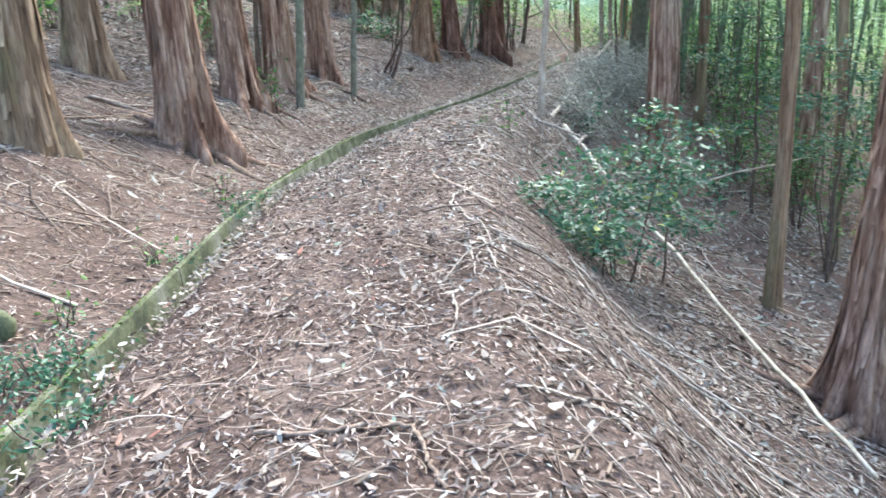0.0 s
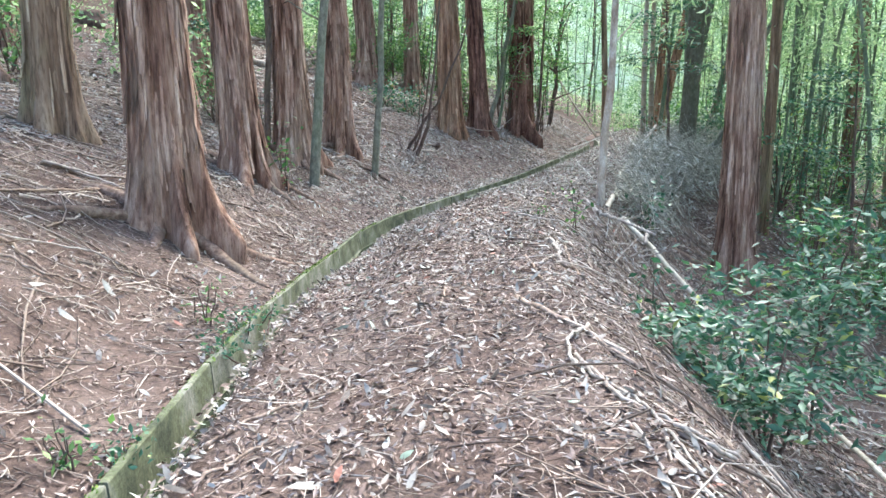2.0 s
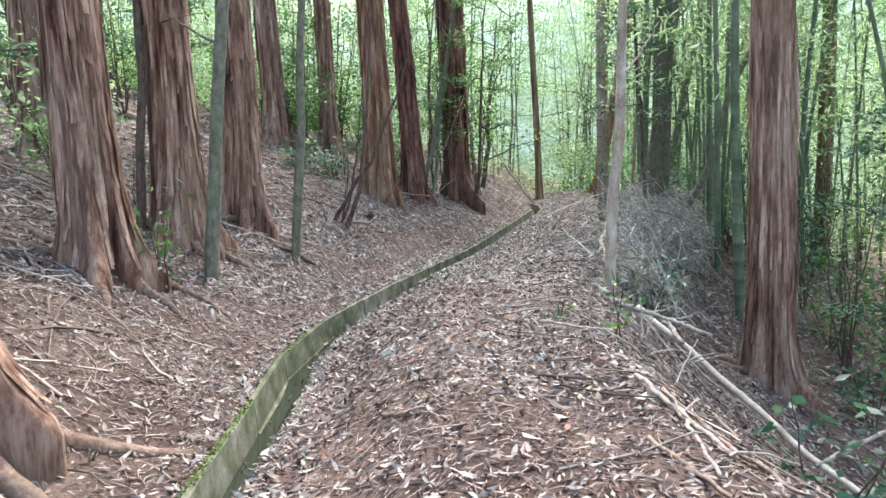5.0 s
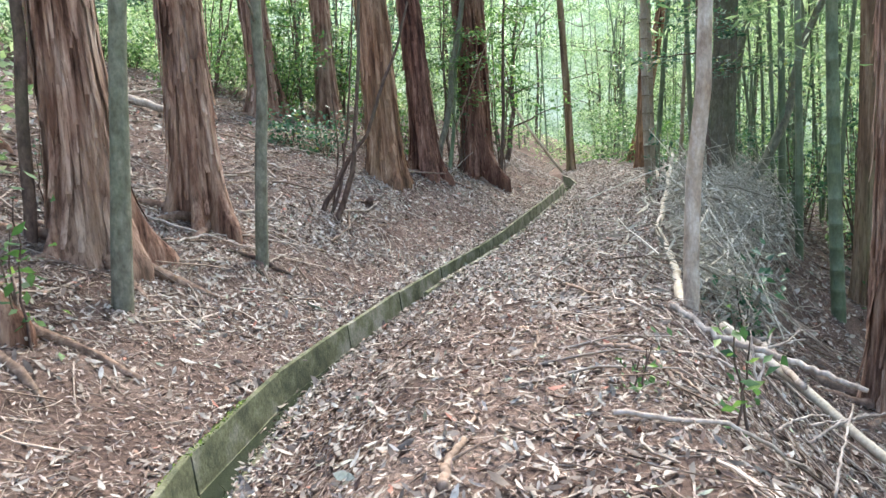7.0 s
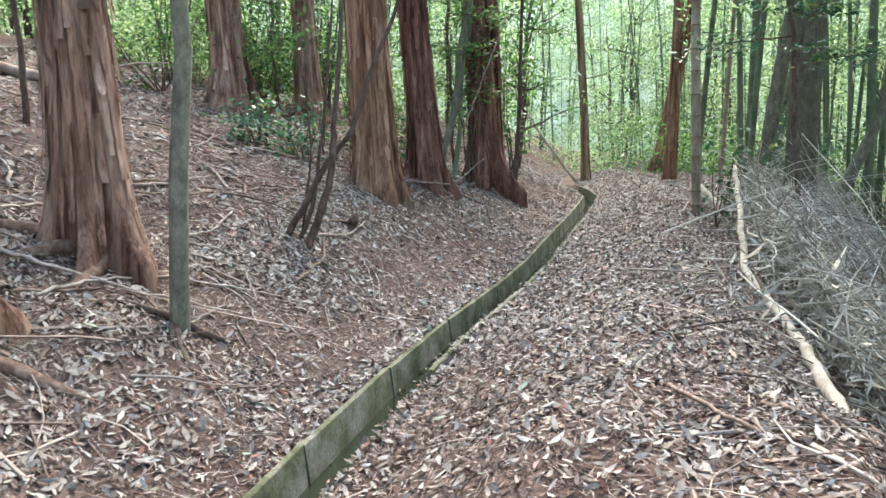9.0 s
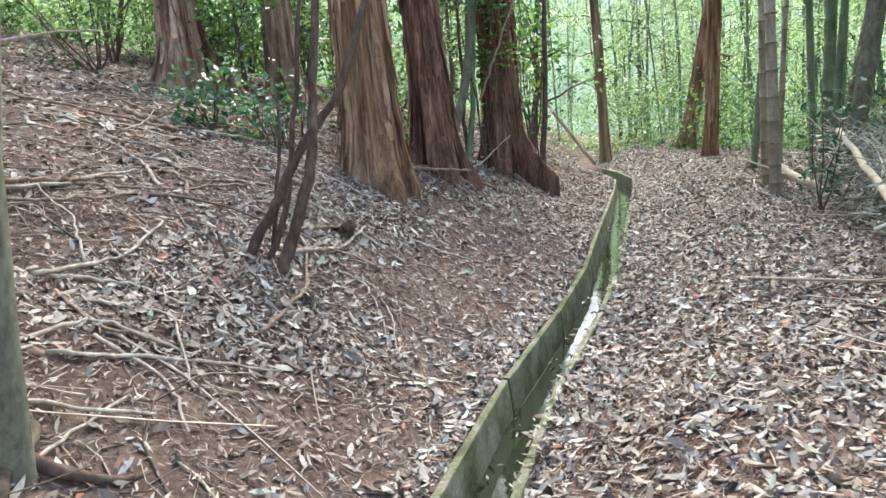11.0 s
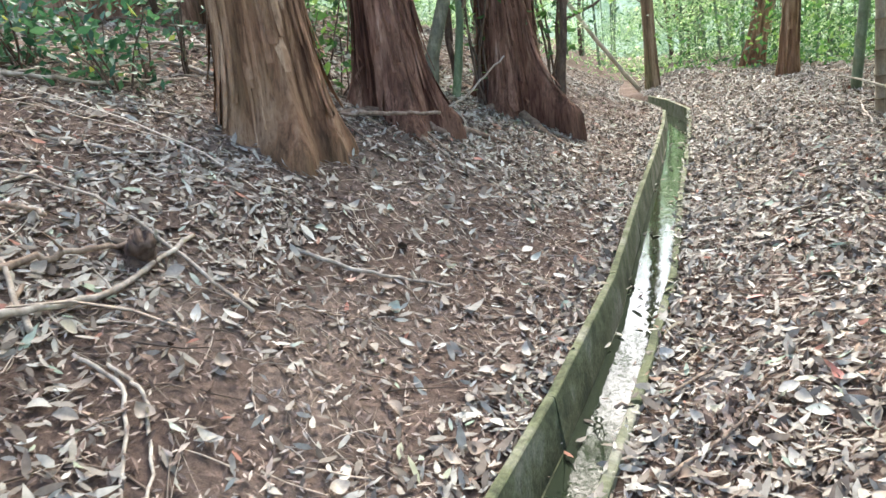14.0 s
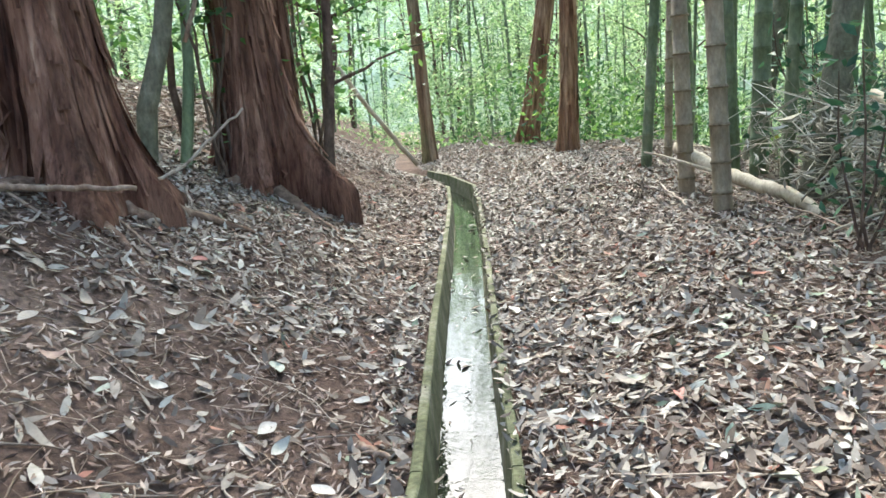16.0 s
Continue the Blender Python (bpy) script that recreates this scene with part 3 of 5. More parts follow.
# the many-stemmed shrub at the foot of the slope
sx, sy = -1.54, 19.64
sz = float(land(sx, sy))
shrub = thing("bare_shrub", "many-stemmed dark bare shrub rising from one base", "shrub", at=(sx, sy, sz))
for wid, line in (
    (0.085, ((-0.16, 0.0, -0.12), (-0.06, 0.0, 0.16), (0.11, 0.0, 0.39), (0.26, 0.0, 0.68), (0.4, 0.0, 0.86), (0.62, 0.02, 1.12), (0.87, 0.05, 1.79), (1.09, 0.1, 2.23), (1.3, 0.1, 2.9))),
    (0.05, ((-0.04, 0.02, -0.12), (0.15, 0.0, 0.28), (0.23, 0.0, 0.58), (0.28, 0.0, 0.9), (0.34, 0.0, 1.2), (0.42, 0.0, 1.86), (0.5, 0.0, 2.4), (0.6, 0.05, 3.6))),
    (0.095, ((0.07, -0.09, -0.12), (0.18, -0.09, 0.11), (0.29, -0.09, 0.38), (0.38, -0.09, 0.64), (0.42, -0.08, 0.93), (0.45, -0.08, 1.2), (0.54, -0.05, 1.85), (0.59, -0.05, 2.4), (0.7, 0.0, 3.8))),
    (0.04, ((-0.12, -0.12, -0.1), (-0.22, -0.14, 0.1), (-0.27, -0.14, 0.28))),
    (0.035, ((0.02, 0.05, -0.1), (0.12, 0.08, 0.45), (0.2, 0.1, 1.0), (0.16, 0.1, 1.7))),
):
    k = np.array(line)
    u = np.linspace(0, len(k) - 1, 4 * len(k))
    p = np.stack([np.interp(u, np.arange(len(k)), k[:, i]) for i in range(3)], 1)
    p[1:-1] = (p[:-2] + 2 * p[1:-1] + p[2:]) / 4 + rng.normal(0, 0.004, (len(p) - 2, 3))
    part("stem", raw_mesh("stem", *tube_arrays(p, np.linspace(wid * 0.5, wid * 0.2, len(p)), 10, 0.08), DARK_BARK, True), shrub)


# ---- bamboo ----
def culm_mesh(dia, height, mat, bow, seed):
    r = np.random.default_rng(seed)
    zs, rs, z, k = [], [], -0.3, 0
    while z < height:
        step = 0.22 + 0.02 * min(k, 8) + r.uniform(-0.02, 0.02)
        rad = dia / 2 * (1 - 0.6 * max(z, 0) / height)
        for dz, s in ((0, 1.0), (step - 0.035, 1.0), (step - 0.02, 1.09), (step - 0.012, 0.94), (step - 0.006, 1.06)):
            zs.append(z + dz)
            rs.append(rad * s)
        z += step
        k += 1
    zs = np.array(zs)
    s = np.clip(zs / height, 0, 1)
    p = np.stack([bow[0] * zs + bow[2] * s ** 2.5, bow[1] * zs + bow[3] * s ** 2.5, zs], 1)
    return raw_mesh("culm", *tube_arrays(p, np.array(rs), 12), mat, True), p


def bamboo_leaves(p, count, z_from, size=0.2):
    """Narrow leaves in sprays along the culm's upper part."""
    q = p[p[:, 2] > z_from]
    hubs = q[rng.integers(0, len(q), 26)] + rng.normal(0, 1, (26, 3)) * (0.7, 0.7, 0.2)
    at = hubs[rng.integers(0, 26, count)] + rng.normal(0, 1, (count, 3)) * (0.28, 0.28, 0.16)
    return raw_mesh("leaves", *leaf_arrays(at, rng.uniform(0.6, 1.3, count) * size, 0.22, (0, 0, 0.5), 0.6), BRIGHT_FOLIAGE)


BAMBOO = []
for i in range(6):
    b = (rng.uniform(-0.02, 0.02), rng.uniform(-0.02, 0.02), rng.uniform(-1.6, 1.6), rng.uniform(-1.6, 1.6))
    me, p = culm_mesh(0.1, 10.5, GREEN_CULM, b, i)
    BAMBOO.append((me, bamboo_leaves(p, 480, 3.2)))


def bamboo(x, y, dia, lean=(0, 0), tan=False, seed=0, leafed=True):
    z = float(land(x, y))
    t = thing("bamboo", "grey-tan aged bamboo culm with dark node rings" if tan else "green bamboo culm with pale node rings", "bamboo", "bamboo grove", at=(x, y, z))
    me, p = culm_mesh(dia, 11, TAN_CULM if tan else GREEN_CULM, (lean[0], lean[1], rng.uniform(-0.8, 0.8), rng.uniform(-0.8, 0.8)), seed)
    part("culm", me, t)
    if tan:
        for q in p[p[:, 2] < 3.6][2::5]:
            a = np.linspace(0, 2 * np.pi, 15)
            loop = np.stack([q[0] + dia * 0.485 * np.cos(a), q[1] + dia * 0.485 * np.sin(a), np.full(15, q[2])], 1)
            part("node_ring", raw_mesh("node_ring", *tube_arrays(loop, 0.012, 5), NODE_RING, True), t)
    if leafed:
        part("leaves", bamboo_leaves(p, 420, 4.0), t)


for i, (x, y, dia, lean, tan) in enumerate((
    (5.24, 25.13, 0.16, (-0.01, 0.008), True), (4.77, 24.09, 0.155, (-0.019, 0.016), True), (6.32, 25.36, 0.19, (0.031, -0.029), False), (5.92, 24.6, 0.12, (0.044, -0.043), False),
    (6.49, 25.9, 0.13, (-0.016, 0.014), False), (5.9, 26.7, 0.13, (0.07, -0.05), False), (5.44, 18.65, 0.19, (-0.04, 0.026), False), (6.0, 20.6, 0.13, (-0.01, 0.0), False),
    (6.79, 22.5, 0.15, (-0.015, 0.008), False), (7.4, 23.2, 0.12, (0.03, 0), False), (6.9, 27.6, 0.11, (0.05, 0), True), (7.6, 20.5, 0.13, (0.02, 0), False),
)):
    bamboo(x, y, dia, lean, tan, i)
sapling(5.79, 24.25, 0.24, (0.12, -0.12), 9, GREY_BARK, "dark leaning broadleaf trunk among the bamboo", 0.05, "leaning_tree")
sapling(7.2, 26.5, 0.2, (0.25, 0.0), 8, GREY_BARK, "grey forked trunk leaning among the bamboo", 0.08, "leaning_tree")
sapling(5.8, 22.4, 0.17, (0.45, 0.1), 7, GREY_BARK, "grey trunk leaning among the bamboo", 0.08, "leaning_tree")


def scatter_bamboo(count, x0, x1, y0, y1, seed):
    r = np.random.default_rng(seed)
    made = 0
    while made < count:
        x, y = r.uniform(x0, x1), r.uniform(y0, y1)
        d = x - gutter_x(y)
        if -4 < d < np.interp(y, EDGE_Y, EDGE_D) + 0.9 and y < 36:
            continue
        me, lv = BAMBOO[r.integers(0, 6)]
        t = thing("bamboo", "thin green bamboo culm in the grove", "bamboo", "bamboo grove", at=(x, y, float(land(x, y))))
        k = r.uniform(0.45, 1.1)
        t.rotation_euler = (r.normal(0, 0.05), r.normal(0, 0.05), r.uniform(0, 6.28))
        c = part("culm", me, t)
        c.scale = (k, k, 1)
        part("leaves", lv, t)
        made += 1


scatter_bamboo(46, 6.2, 15, 17, 34, 3)
scatter_bamboo(26, 7.5, 14, 8, 18, 4)
scatter_bamboo(130, -4, 26, 33.5, 56, 5)
scatter_bamboo(12, 5.6, 9.5, 24, 34, 6)


# ---- undergrowth ----
def bush(x, y, w, h, count, size, mat, label, aspect=0.5, name="evergreen_bush", lift=0.0, stems=6):
    z = float(land(x, y))
    t = thing(name, label, "bush", "undergrowth", at=(x, y, z))
    tips = np.stack([rng.normal(0, 0.36 * w, stems), rng.normal(0, 0.36 * w, stems), h * rng.uniform(0.55, 1.0, stems)], 1)
    hubs = []
    for tip in tips:
        p = bent((rng.normal(0, 0.04), rng.normal(0, 0.04), -0.1), tip, 9, 0.12)
        part("stem", raw_mesh("stem", *tube_arrays(p, np.linspace(0.007, 0.0025, 9) * (1 + h * 0.5), 6), DARK_BARK, True), t)
        hubs.append(p[3:])
    hubs = np.concatenate(hubs)
    k = max(30, stems * 9)
    sub = hubs[rng.integers(0, len(hubs), k)] + rng.normal(0, 1, (k, 3)) * (0.16 * w, 0.16 * w, 0.1 * h)
    at = sub[rng.integers(0, k, count)] + rng.normal(0, 1, (count, 3)) * min(0.13, 0.12 * w + 0.04)
    at[:, 2] = np.maximum(at[:, 2], ground_z(x + at[:, 0], y + at[:, 1]) - z + 0.03) + lift
    part("foliage", raw_mesh("foliage", *leaf_arrays(at, rng.uniform(0.6, 1.3, count) * size, aspect, (0, 0, 0.9), 0.55), mat), t)
    return t


GLOSSY = "dark glossy evergreen bush beside the path's edge"
for x, y, w, h, k in ((1.75, 8.3, 0.6, 1.5, 260), (1.6, 10.6, 0.5, 0.9, 200), (2.9, 16.3, 0.5, 1.0, 160), (5.6, 15.4, 0.7, 1.6, 240)):
    bush(x, y, w * 1.25, h, int(k * 0.75), 0.12, DARK_FOLIAGE, GLOSSY, stems=3)
for x, y, w, h, k in ((-2.8, 25.9, 1.3, 1.7, 1000), (-1.9, 27.4, 1.3, 1.8, 900), (-0.2, 26.6, 0.9, 1.1, 600), (-1.1, 28.6, 1.4, 1.8, 900), (-4.4, 26.0, 1.4, 1.8, 800)):
    bush(x, y, w, h, k, 0.11, FOLIAGE, "glossy green evergreen bush behind the cypresses", stems=9)
bush(-1.75, 22.7, 0.7, 0.7, 330, 0.1, DARK_FOLIAGE, "dark evergreen bush in dead branches on the slope", stems=7)
bush(1.05, 25.5, 1.0, 2.7, 300, 0.11, FOLIAGE, "leafy green branches hanging before the cypresses", stems=5)
bush(-2.35, 22.85, 0.8, 0.75, 420, 0.1, DARK_FOLIAGE, "dark evergreen bush in dead branches on the slope", stems=8)
for x, y, h in ((-0.74, 23.74, 1.0), (-0.5, 24.6, 1.3), (-0.35, 24.2, 0.6)):
    bush(x, y, 0.55, h, 70, 0.13, FOLIAGE, "broad-leaved green sprig between the cypress trunks", stems=4)
bush(4.3, 22.4, 0.5, 1.4, 110, 0.11, DARK_FOLIAGE, "dark broad-leaved spray among the bamboo", stems=4)
for x, y, w, h, k in ((-1.6, 28.0, 1.5, 4.6, 700), (-0.4, 30.6, 1.6, 5.2, 700), (-4.6, 27.4, 1.7, 4.8, 800), (-2.8, 30.0, 1.7, 5.6, 700), (-7.2, 20.8, 1.6, 3.8, 600), (-6.2, 23.6, 1.5, 4.2, 600), (6.6, 12.9, 1.0, 3.0, 200), (6.4, 17.2, 1.1, 3.4, 400), (7.4, 21.0, 1.3, 3.8, 500), (8.6, 15.2, 1.3, 4.2, 500)):
    bush(x, y, w, h, k, 0.12, DARK_FOLIAGE if k % 200 else FOLIAGE, "tall dark evergreen shrub with loose leafy sprays", stems=8, name="evergreen_shrub")
bush(-3.2, 13.95, 0.45, 1.1, 70, 0.1, FOLIAGE, "yellow-green leafy spray beside a cypress foot", stems=4)
bush(1.0, 12.6, 0.16, 0.85, 34, 0.085, FOLIAGE, "young evergreen with a leafy tuft on one dark stem", stems=2, name="seedling")
for x, y, w, h, k in ((2.3, 27.6, 0.8, 3.4, 380), (-0.9, 25.2, 0.8, 2.6, 320), (-2.9, 26.8, 1.0, 3.2, 420)):
    bush(x, y, w, h, k, 0.14, FOLIAGE, "broad-leaved evergreen with hanging sprays among the cedars", stems=6, name="evergreen_shrub")
bush(-5.0, 16.6, 0.8, 1.2, 200, 0.1, FOLIAGE, "leafy green sprig between the cypress trunks", stems=5)
for x, y, h in ((-1.64, 23.1, 0.7), (-1.45, 23.5, 0.9), (-0.45, 23.3, 0.45), (-4.2, 17.0, 0.8), (0.5, 12.8, 0.22), (-2.45, 8.0, 0.3), (-2.3, 5.7, 0.25), (-2.35, 4.4, 0.25)):
    bush(x, y, 0.12 + 0.2 * h, h, int(24 + 60 * h), 0.045 + 0.03 * h, DARK_FOLIAGE if h > 0.5 else FOLIAGE, "small green evergreen seedling on the leaf litter", stems=4, name="seedling")
for x, y in ((-2.22, 3.3), (-2.12, 3.75), (-2.05, 3.95), (-1.78, 3.2), (-2.3, 3.6)):
    bush(x, y, 0.3, 0.16, 200, 0.04, DARK_FOLIAGE, "dark green ivy creeping over the gutter's edge", stems=5, name="ivy")
for y, k in ((5.9, 60), (7.4, 110), (7.9, 110), (8.3, 60)):
    bush(float(gutter_x(y)) - 0.18, y, 0.22, 0.14, k, 0.04, DARK_FOLIAGE, "small green fern growing on the gutter's rim", stems=4, name="fern")
r = np.random.default_rng(11)
for i in range(26):
    x, y = r.uniform(-9, -2), r.uniform(26.5, 35)
    bush(x, y, r.uniform(0.8, 1.5), r.uniform(0.9, 2.4), 520, 0.12, FOLIAGE if i % 3 else BRIGHT_FOLIAGE, "leafy green evergreen bush on the upper slope")
for i in range(16):
    x, y = r.uniform(-16, -5), r.uniform(15, 30)
    bush(x, y, r.uniform(1, 1.8), r.uniform(1.2, 3), 480, 0.13, BRIGHT_FOLIAGE if i % 3 else FOLIAGE, "light green leafy bush high on the slope")
for i in range(24):
    x, y = r.uniform(6.6, 13), r.uniform(12, 26)
    bush(x, y, r.uniform(0.7, 1.4), r.uniform(1.2, 3.6), 420, 0.11, (FOLIAGE, DARK_FOLIAGE, BRIGHT_FOLIAGE)[i % 3], "green leafy undergrowth among the bamboo")


def broadleaf(x, y, h, w, count, mat, label):
    """A small tree: a bent trunk, limbs, and leaves in clumps along them."""
    z = float(land(x, y))
    t = thing("broadleaf_tree", label, "tree", "broadleaf trees behind", at=(x, y, z))
    spine = bent((0, 0, -0.2), (rng.normal(0, 0.4), rng.normal(0, 0.4), h), 12, 0.1)
    pieces, hubs = [tube_arrays(spine, np.linspace(0.09, 0.02, 12), 8)], []
    for i in range(12):
        a = spine[rng.integers(2, 11)]
        tip = a + np.array((rng.normal(0, 0.5 * w), rng.normal(0, 0.5 * w), rng.uniform(0.1, 0.25 * h)))
        limb = bent(a, tip, 8, 0.15)
        pieces.append(tube_arrays(limb, np.linspace(0.035, 0.008, 8), 6))
        hubs.append(limb[3:])
    part("trunk", raw_mesh("trunk", *merged(pieces), DARK_BARK, True), t)
    hubs = np.concatenate(hubs)
    at = hubs[rng.integers(0, len(hubs), count)] + rng.normal(0, 1, (count, 3)) * (0.32, 0.32, 0.2)
    at[:, 2] = np.maximum(at[:, 2], 0.2)
    part("crown", raw_mesh("crown", *leaf_arrays(at, rng.uniform(0.6, 1.3, count) * 0.17, 0.45, (0, 0, 0.7), 0.6), mat), t)


def bough_tree(x, y, dia, z0, z1, reach, boughs, mat, label, name="broadleaf_tree", category="tree", group="evergreens among the trunks"):
    """A thin evergreen whose flat leafy boughs stand out in layers from a bent stem."""
    z = float(land(x, y))
    t = thing(name, label, category, group, at=(x, y, z))
    stem = bent((0, 0, -0.2), (rng.normal(0, 0.25), rng.normal(0, 0.25), z1 + 0.3), 16, 0.08)
    part("trunk", raw_mesh("trunk", *tube_arrays(stem, np.linspace(dia / 2, dia / 8, 16), 9, 0.06), DARK_BARK, True), t)
    hubs = []
    for i in range(boughs):
        h = z0 + (z1 - z0) * (i + 0.5) / boughs
        a = np.array([np.interp(h, stem[:, 2], stem[:, k]) for k in range(3)])
        way = i * 2.4 + rng.uniform(-0.5, 0.5)
        ln = reach * rng.uniform(0.55, 1.1)
        limb = bent(a, a + np.array((ln * math.cos(way), ln * math.sin(way), ln * rng.uniform(-0.15, 0.3))), 9, 0.12)
        part("limb", raw_mesh("limb", *tube_arrays(limb, np.linspace(dia * 0.16, 0.004, 9), 6), DARK_BARK, True), t)
        for c in limb[3:]:
            for _ in range(3):
                hubs.append(c + rng.normal(0, 1, 3) * (0.2, 0.2, 0.07))
    hubs = np.array(hubs)
    k = len(hubs) * (13 if dia > 0.05 else 8)
    at = hubs[rng.integers(0, len(hubs), k)] + rng.normal(0, 1, (k, 3)) * (0.13, 0.13, 0.045)
    part("crown", raw_mesh("crown", *leaf_arrays(at, rng.uniform(0.6, 1.25, k) * 0.105, 0.42, (0, 0, 1.0), 0.4), mat), t)


LAYERED = "thin evergreen with flat dark green leafy boughs"
for x, y, dia, z0, z1, reach, k in (
    (1.95, 25.6, 0.1, 3.0, 5.8, 1.3, 10), (4.4, 20.4, 0.09, 2.2, 4.8, 1.1, 9), (6.1, 15.2, 0.09, 1.2, 4.6, 1.1, 8), (6.2, 12.2, 0.07, 1.6, 4.0, 0.9, 7),
    (1.0, 28.8, 0.09, 2.6, 5.5, 1.3, 9), (0.75, 25.7, 0.07, 1.3, 3.4, 0.85, 8), (-2.4, 26.2, 0.08, 1.6, 4.2, 1.2, 9), (-4.6, 20.8, 0.08, 1.8, 4.2, 1.2, 9), (-5.2, 15.2, 0.07, 1.4, 3.8, 1.0, 8),
):
    bough_tree(x, y, dia, z0, z1, reach, k, DARK_FOLIAGE if y < 23 else FOLIAGE, LAYERED)
for x, y, z0, z1, reach, k in ((1.62, 8.05, 0.4, 1.1, 0.42, 6), (1.5, 7.65, 0.25, 0.6, 0.3, 3), (2.0, 8.6, 0.7, 2.0, 0.4, 7), (2.6, 9.3, 0.7, 1.8, 0.4, 5)):
    bough_tree(x, y, 0.035, z0, z1, reach, k, DARK_FOLIAGE, GLOSSY, "evergreen_bush", "bush", "undergrowth")
for x, y, h in ((6.6, 24.4, 1.6), (7.3, 25.6, 2.0), (6.2, 23.2, 1.2)):
    bush(x, y, 0.9, h, 380, 0.11, DARK_FOLIAGE, "dark evergreen bush among the bamboo", stems=5)

r = np.random.default_rng(12)
for i in range(34):
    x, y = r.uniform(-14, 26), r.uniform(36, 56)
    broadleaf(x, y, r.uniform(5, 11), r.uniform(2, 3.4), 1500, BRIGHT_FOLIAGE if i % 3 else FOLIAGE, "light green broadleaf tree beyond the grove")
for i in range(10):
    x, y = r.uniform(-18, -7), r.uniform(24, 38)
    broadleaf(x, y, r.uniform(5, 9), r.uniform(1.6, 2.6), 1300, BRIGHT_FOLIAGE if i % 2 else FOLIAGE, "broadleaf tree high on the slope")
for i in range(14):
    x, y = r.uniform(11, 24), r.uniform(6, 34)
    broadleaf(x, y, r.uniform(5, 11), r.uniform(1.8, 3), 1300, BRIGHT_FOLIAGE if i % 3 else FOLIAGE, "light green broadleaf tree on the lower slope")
broadleaf(2.9, 30.5, 5.5, 1.3, 900, FOLIAGE, "young broadleaf tree hanging over the path's bend")

def thicket(name, label, hubs, count, x0, x1, y0, y1, top, size, mat):
    hx, hy = rng.uniform(x0, x1, hubs), rng.uniform(y0, y1, hubs)
    hz = land(hx, hy) + top * rng.uniform(0, 1, hubs) ** 1.2
    c = np.stack([hx, hy, hz], 1)
    at = c[rng.integers(0, hubs, count)] + rng.normal(0, 1, (count, 3)) * (0.6, 0.6, 0.34)
    at[:, 2] = np.maximum(at[:, 2], land(at[:, 0], at[:, 1]) + 0.1)
    tagged(new(name, raw_mesh(name, *leaf_arrays(at, rng.uniform(0.6, 1.4, count) * size, 0.4, (0, 0, 0.6), 0.6), mat)), label, "foliage", kind="stuff")


# the far foliage takes its haze from the paled leaf colour
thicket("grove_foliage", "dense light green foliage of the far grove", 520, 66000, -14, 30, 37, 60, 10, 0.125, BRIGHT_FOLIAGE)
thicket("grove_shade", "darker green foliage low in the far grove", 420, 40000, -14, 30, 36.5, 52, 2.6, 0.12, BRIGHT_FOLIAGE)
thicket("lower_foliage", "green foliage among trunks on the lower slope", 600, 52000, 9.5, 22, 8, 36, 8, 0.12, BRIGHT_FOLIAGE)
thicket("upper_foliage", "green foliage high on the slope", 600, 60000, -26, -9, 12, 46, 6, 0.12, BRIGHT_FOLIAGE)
thicket("slope_canopy", "foliage painted pale as if hazy and sunlit between the cypresses on the slope", 420, 50000, -12, 1.5, 29, 44, 8, 0.115, BRIGHT_FOLIAGE)
thicket("low_undergrowth", "low green plants under the grove", 200, 7000, 6.5, 14, 30, 37, 1.6, 0.14, FOLIAGE)

# far hillside beyond the wood, its haze painted into the colour
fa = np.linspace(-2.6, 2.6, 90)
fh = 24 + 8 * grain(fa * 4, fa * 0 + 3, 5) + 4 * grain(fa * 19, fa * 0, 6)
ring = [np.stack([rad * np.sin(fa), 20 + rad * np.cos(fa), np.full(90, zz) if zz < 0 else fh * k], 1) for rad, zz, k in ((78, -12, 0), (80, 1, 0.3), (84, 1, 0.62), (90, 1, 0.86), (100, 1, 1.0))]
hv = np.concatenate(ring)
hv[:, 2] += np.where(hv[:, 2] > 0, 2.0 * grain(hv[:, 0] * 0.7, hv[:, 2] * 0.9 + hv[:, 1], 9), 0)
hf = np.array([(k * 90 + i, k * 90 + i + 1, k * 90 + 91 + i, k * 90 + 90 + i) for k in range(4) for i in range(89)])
tagged(new("backdrop", raw_mesh("backdrop", hv, hf, HILL, True)), "distant wooded hillside with haze painted into its light green", "hillside", kind="structure")

def stone(x, y, size, mat, label, name="stone", squash=0.6):
    """A lumpy half-sunk stone or mound."""
    bm = bmesh.new()
    bmesh.ops.create_icosphere(bm, subdivisions=3, radius=size)
    for v in bm.verts:
        k = 1 + 0.5 * (float(grain(v.co.x / size * 1.3 + x, v.co.y / size * 1.3 + v.co.z / size * 1.7 + y, 31)) - 0.5) + 0.2 * (float(grain(v.co.x / size * 4 + y, v.co.y / size * 4 + v.co.z / size * 5, 32)) - 0.5)
        v.co = Vector((v.co.x * k, v.co.y * k * 0.8, v.co.z * k * squash))
    me = bpy.data.meshes.new(name)
    bm.to_mesh(me)
    bm.free()
    for f in me.polygons:
        f.use_smooth = True
    me.materials.append(mat)
    ob = new(name, me)
    ob.location = (x, y, float(ground_z(x, y)) + size * squash * 0.35)
    return tagged(ob, label, "stone", "stones")


stone(-2.58, 4.14, 0.095, CONCRETE, "small pale mossy stone in the leaf litter", squash=1.1)
stone(-2.7, 3.9, 0.055, CONCRETE, "small grey stone in the leaf litter")
stone(-4.1, 5.85, 0.2, DARK_BARK, "low mossy mound beside a fallen stick", "mound")
stone(-12.6, 21.8, 0.6, DARK_BARK, "dark rotten stump high on the slope", "rotten_stump", 0.8)
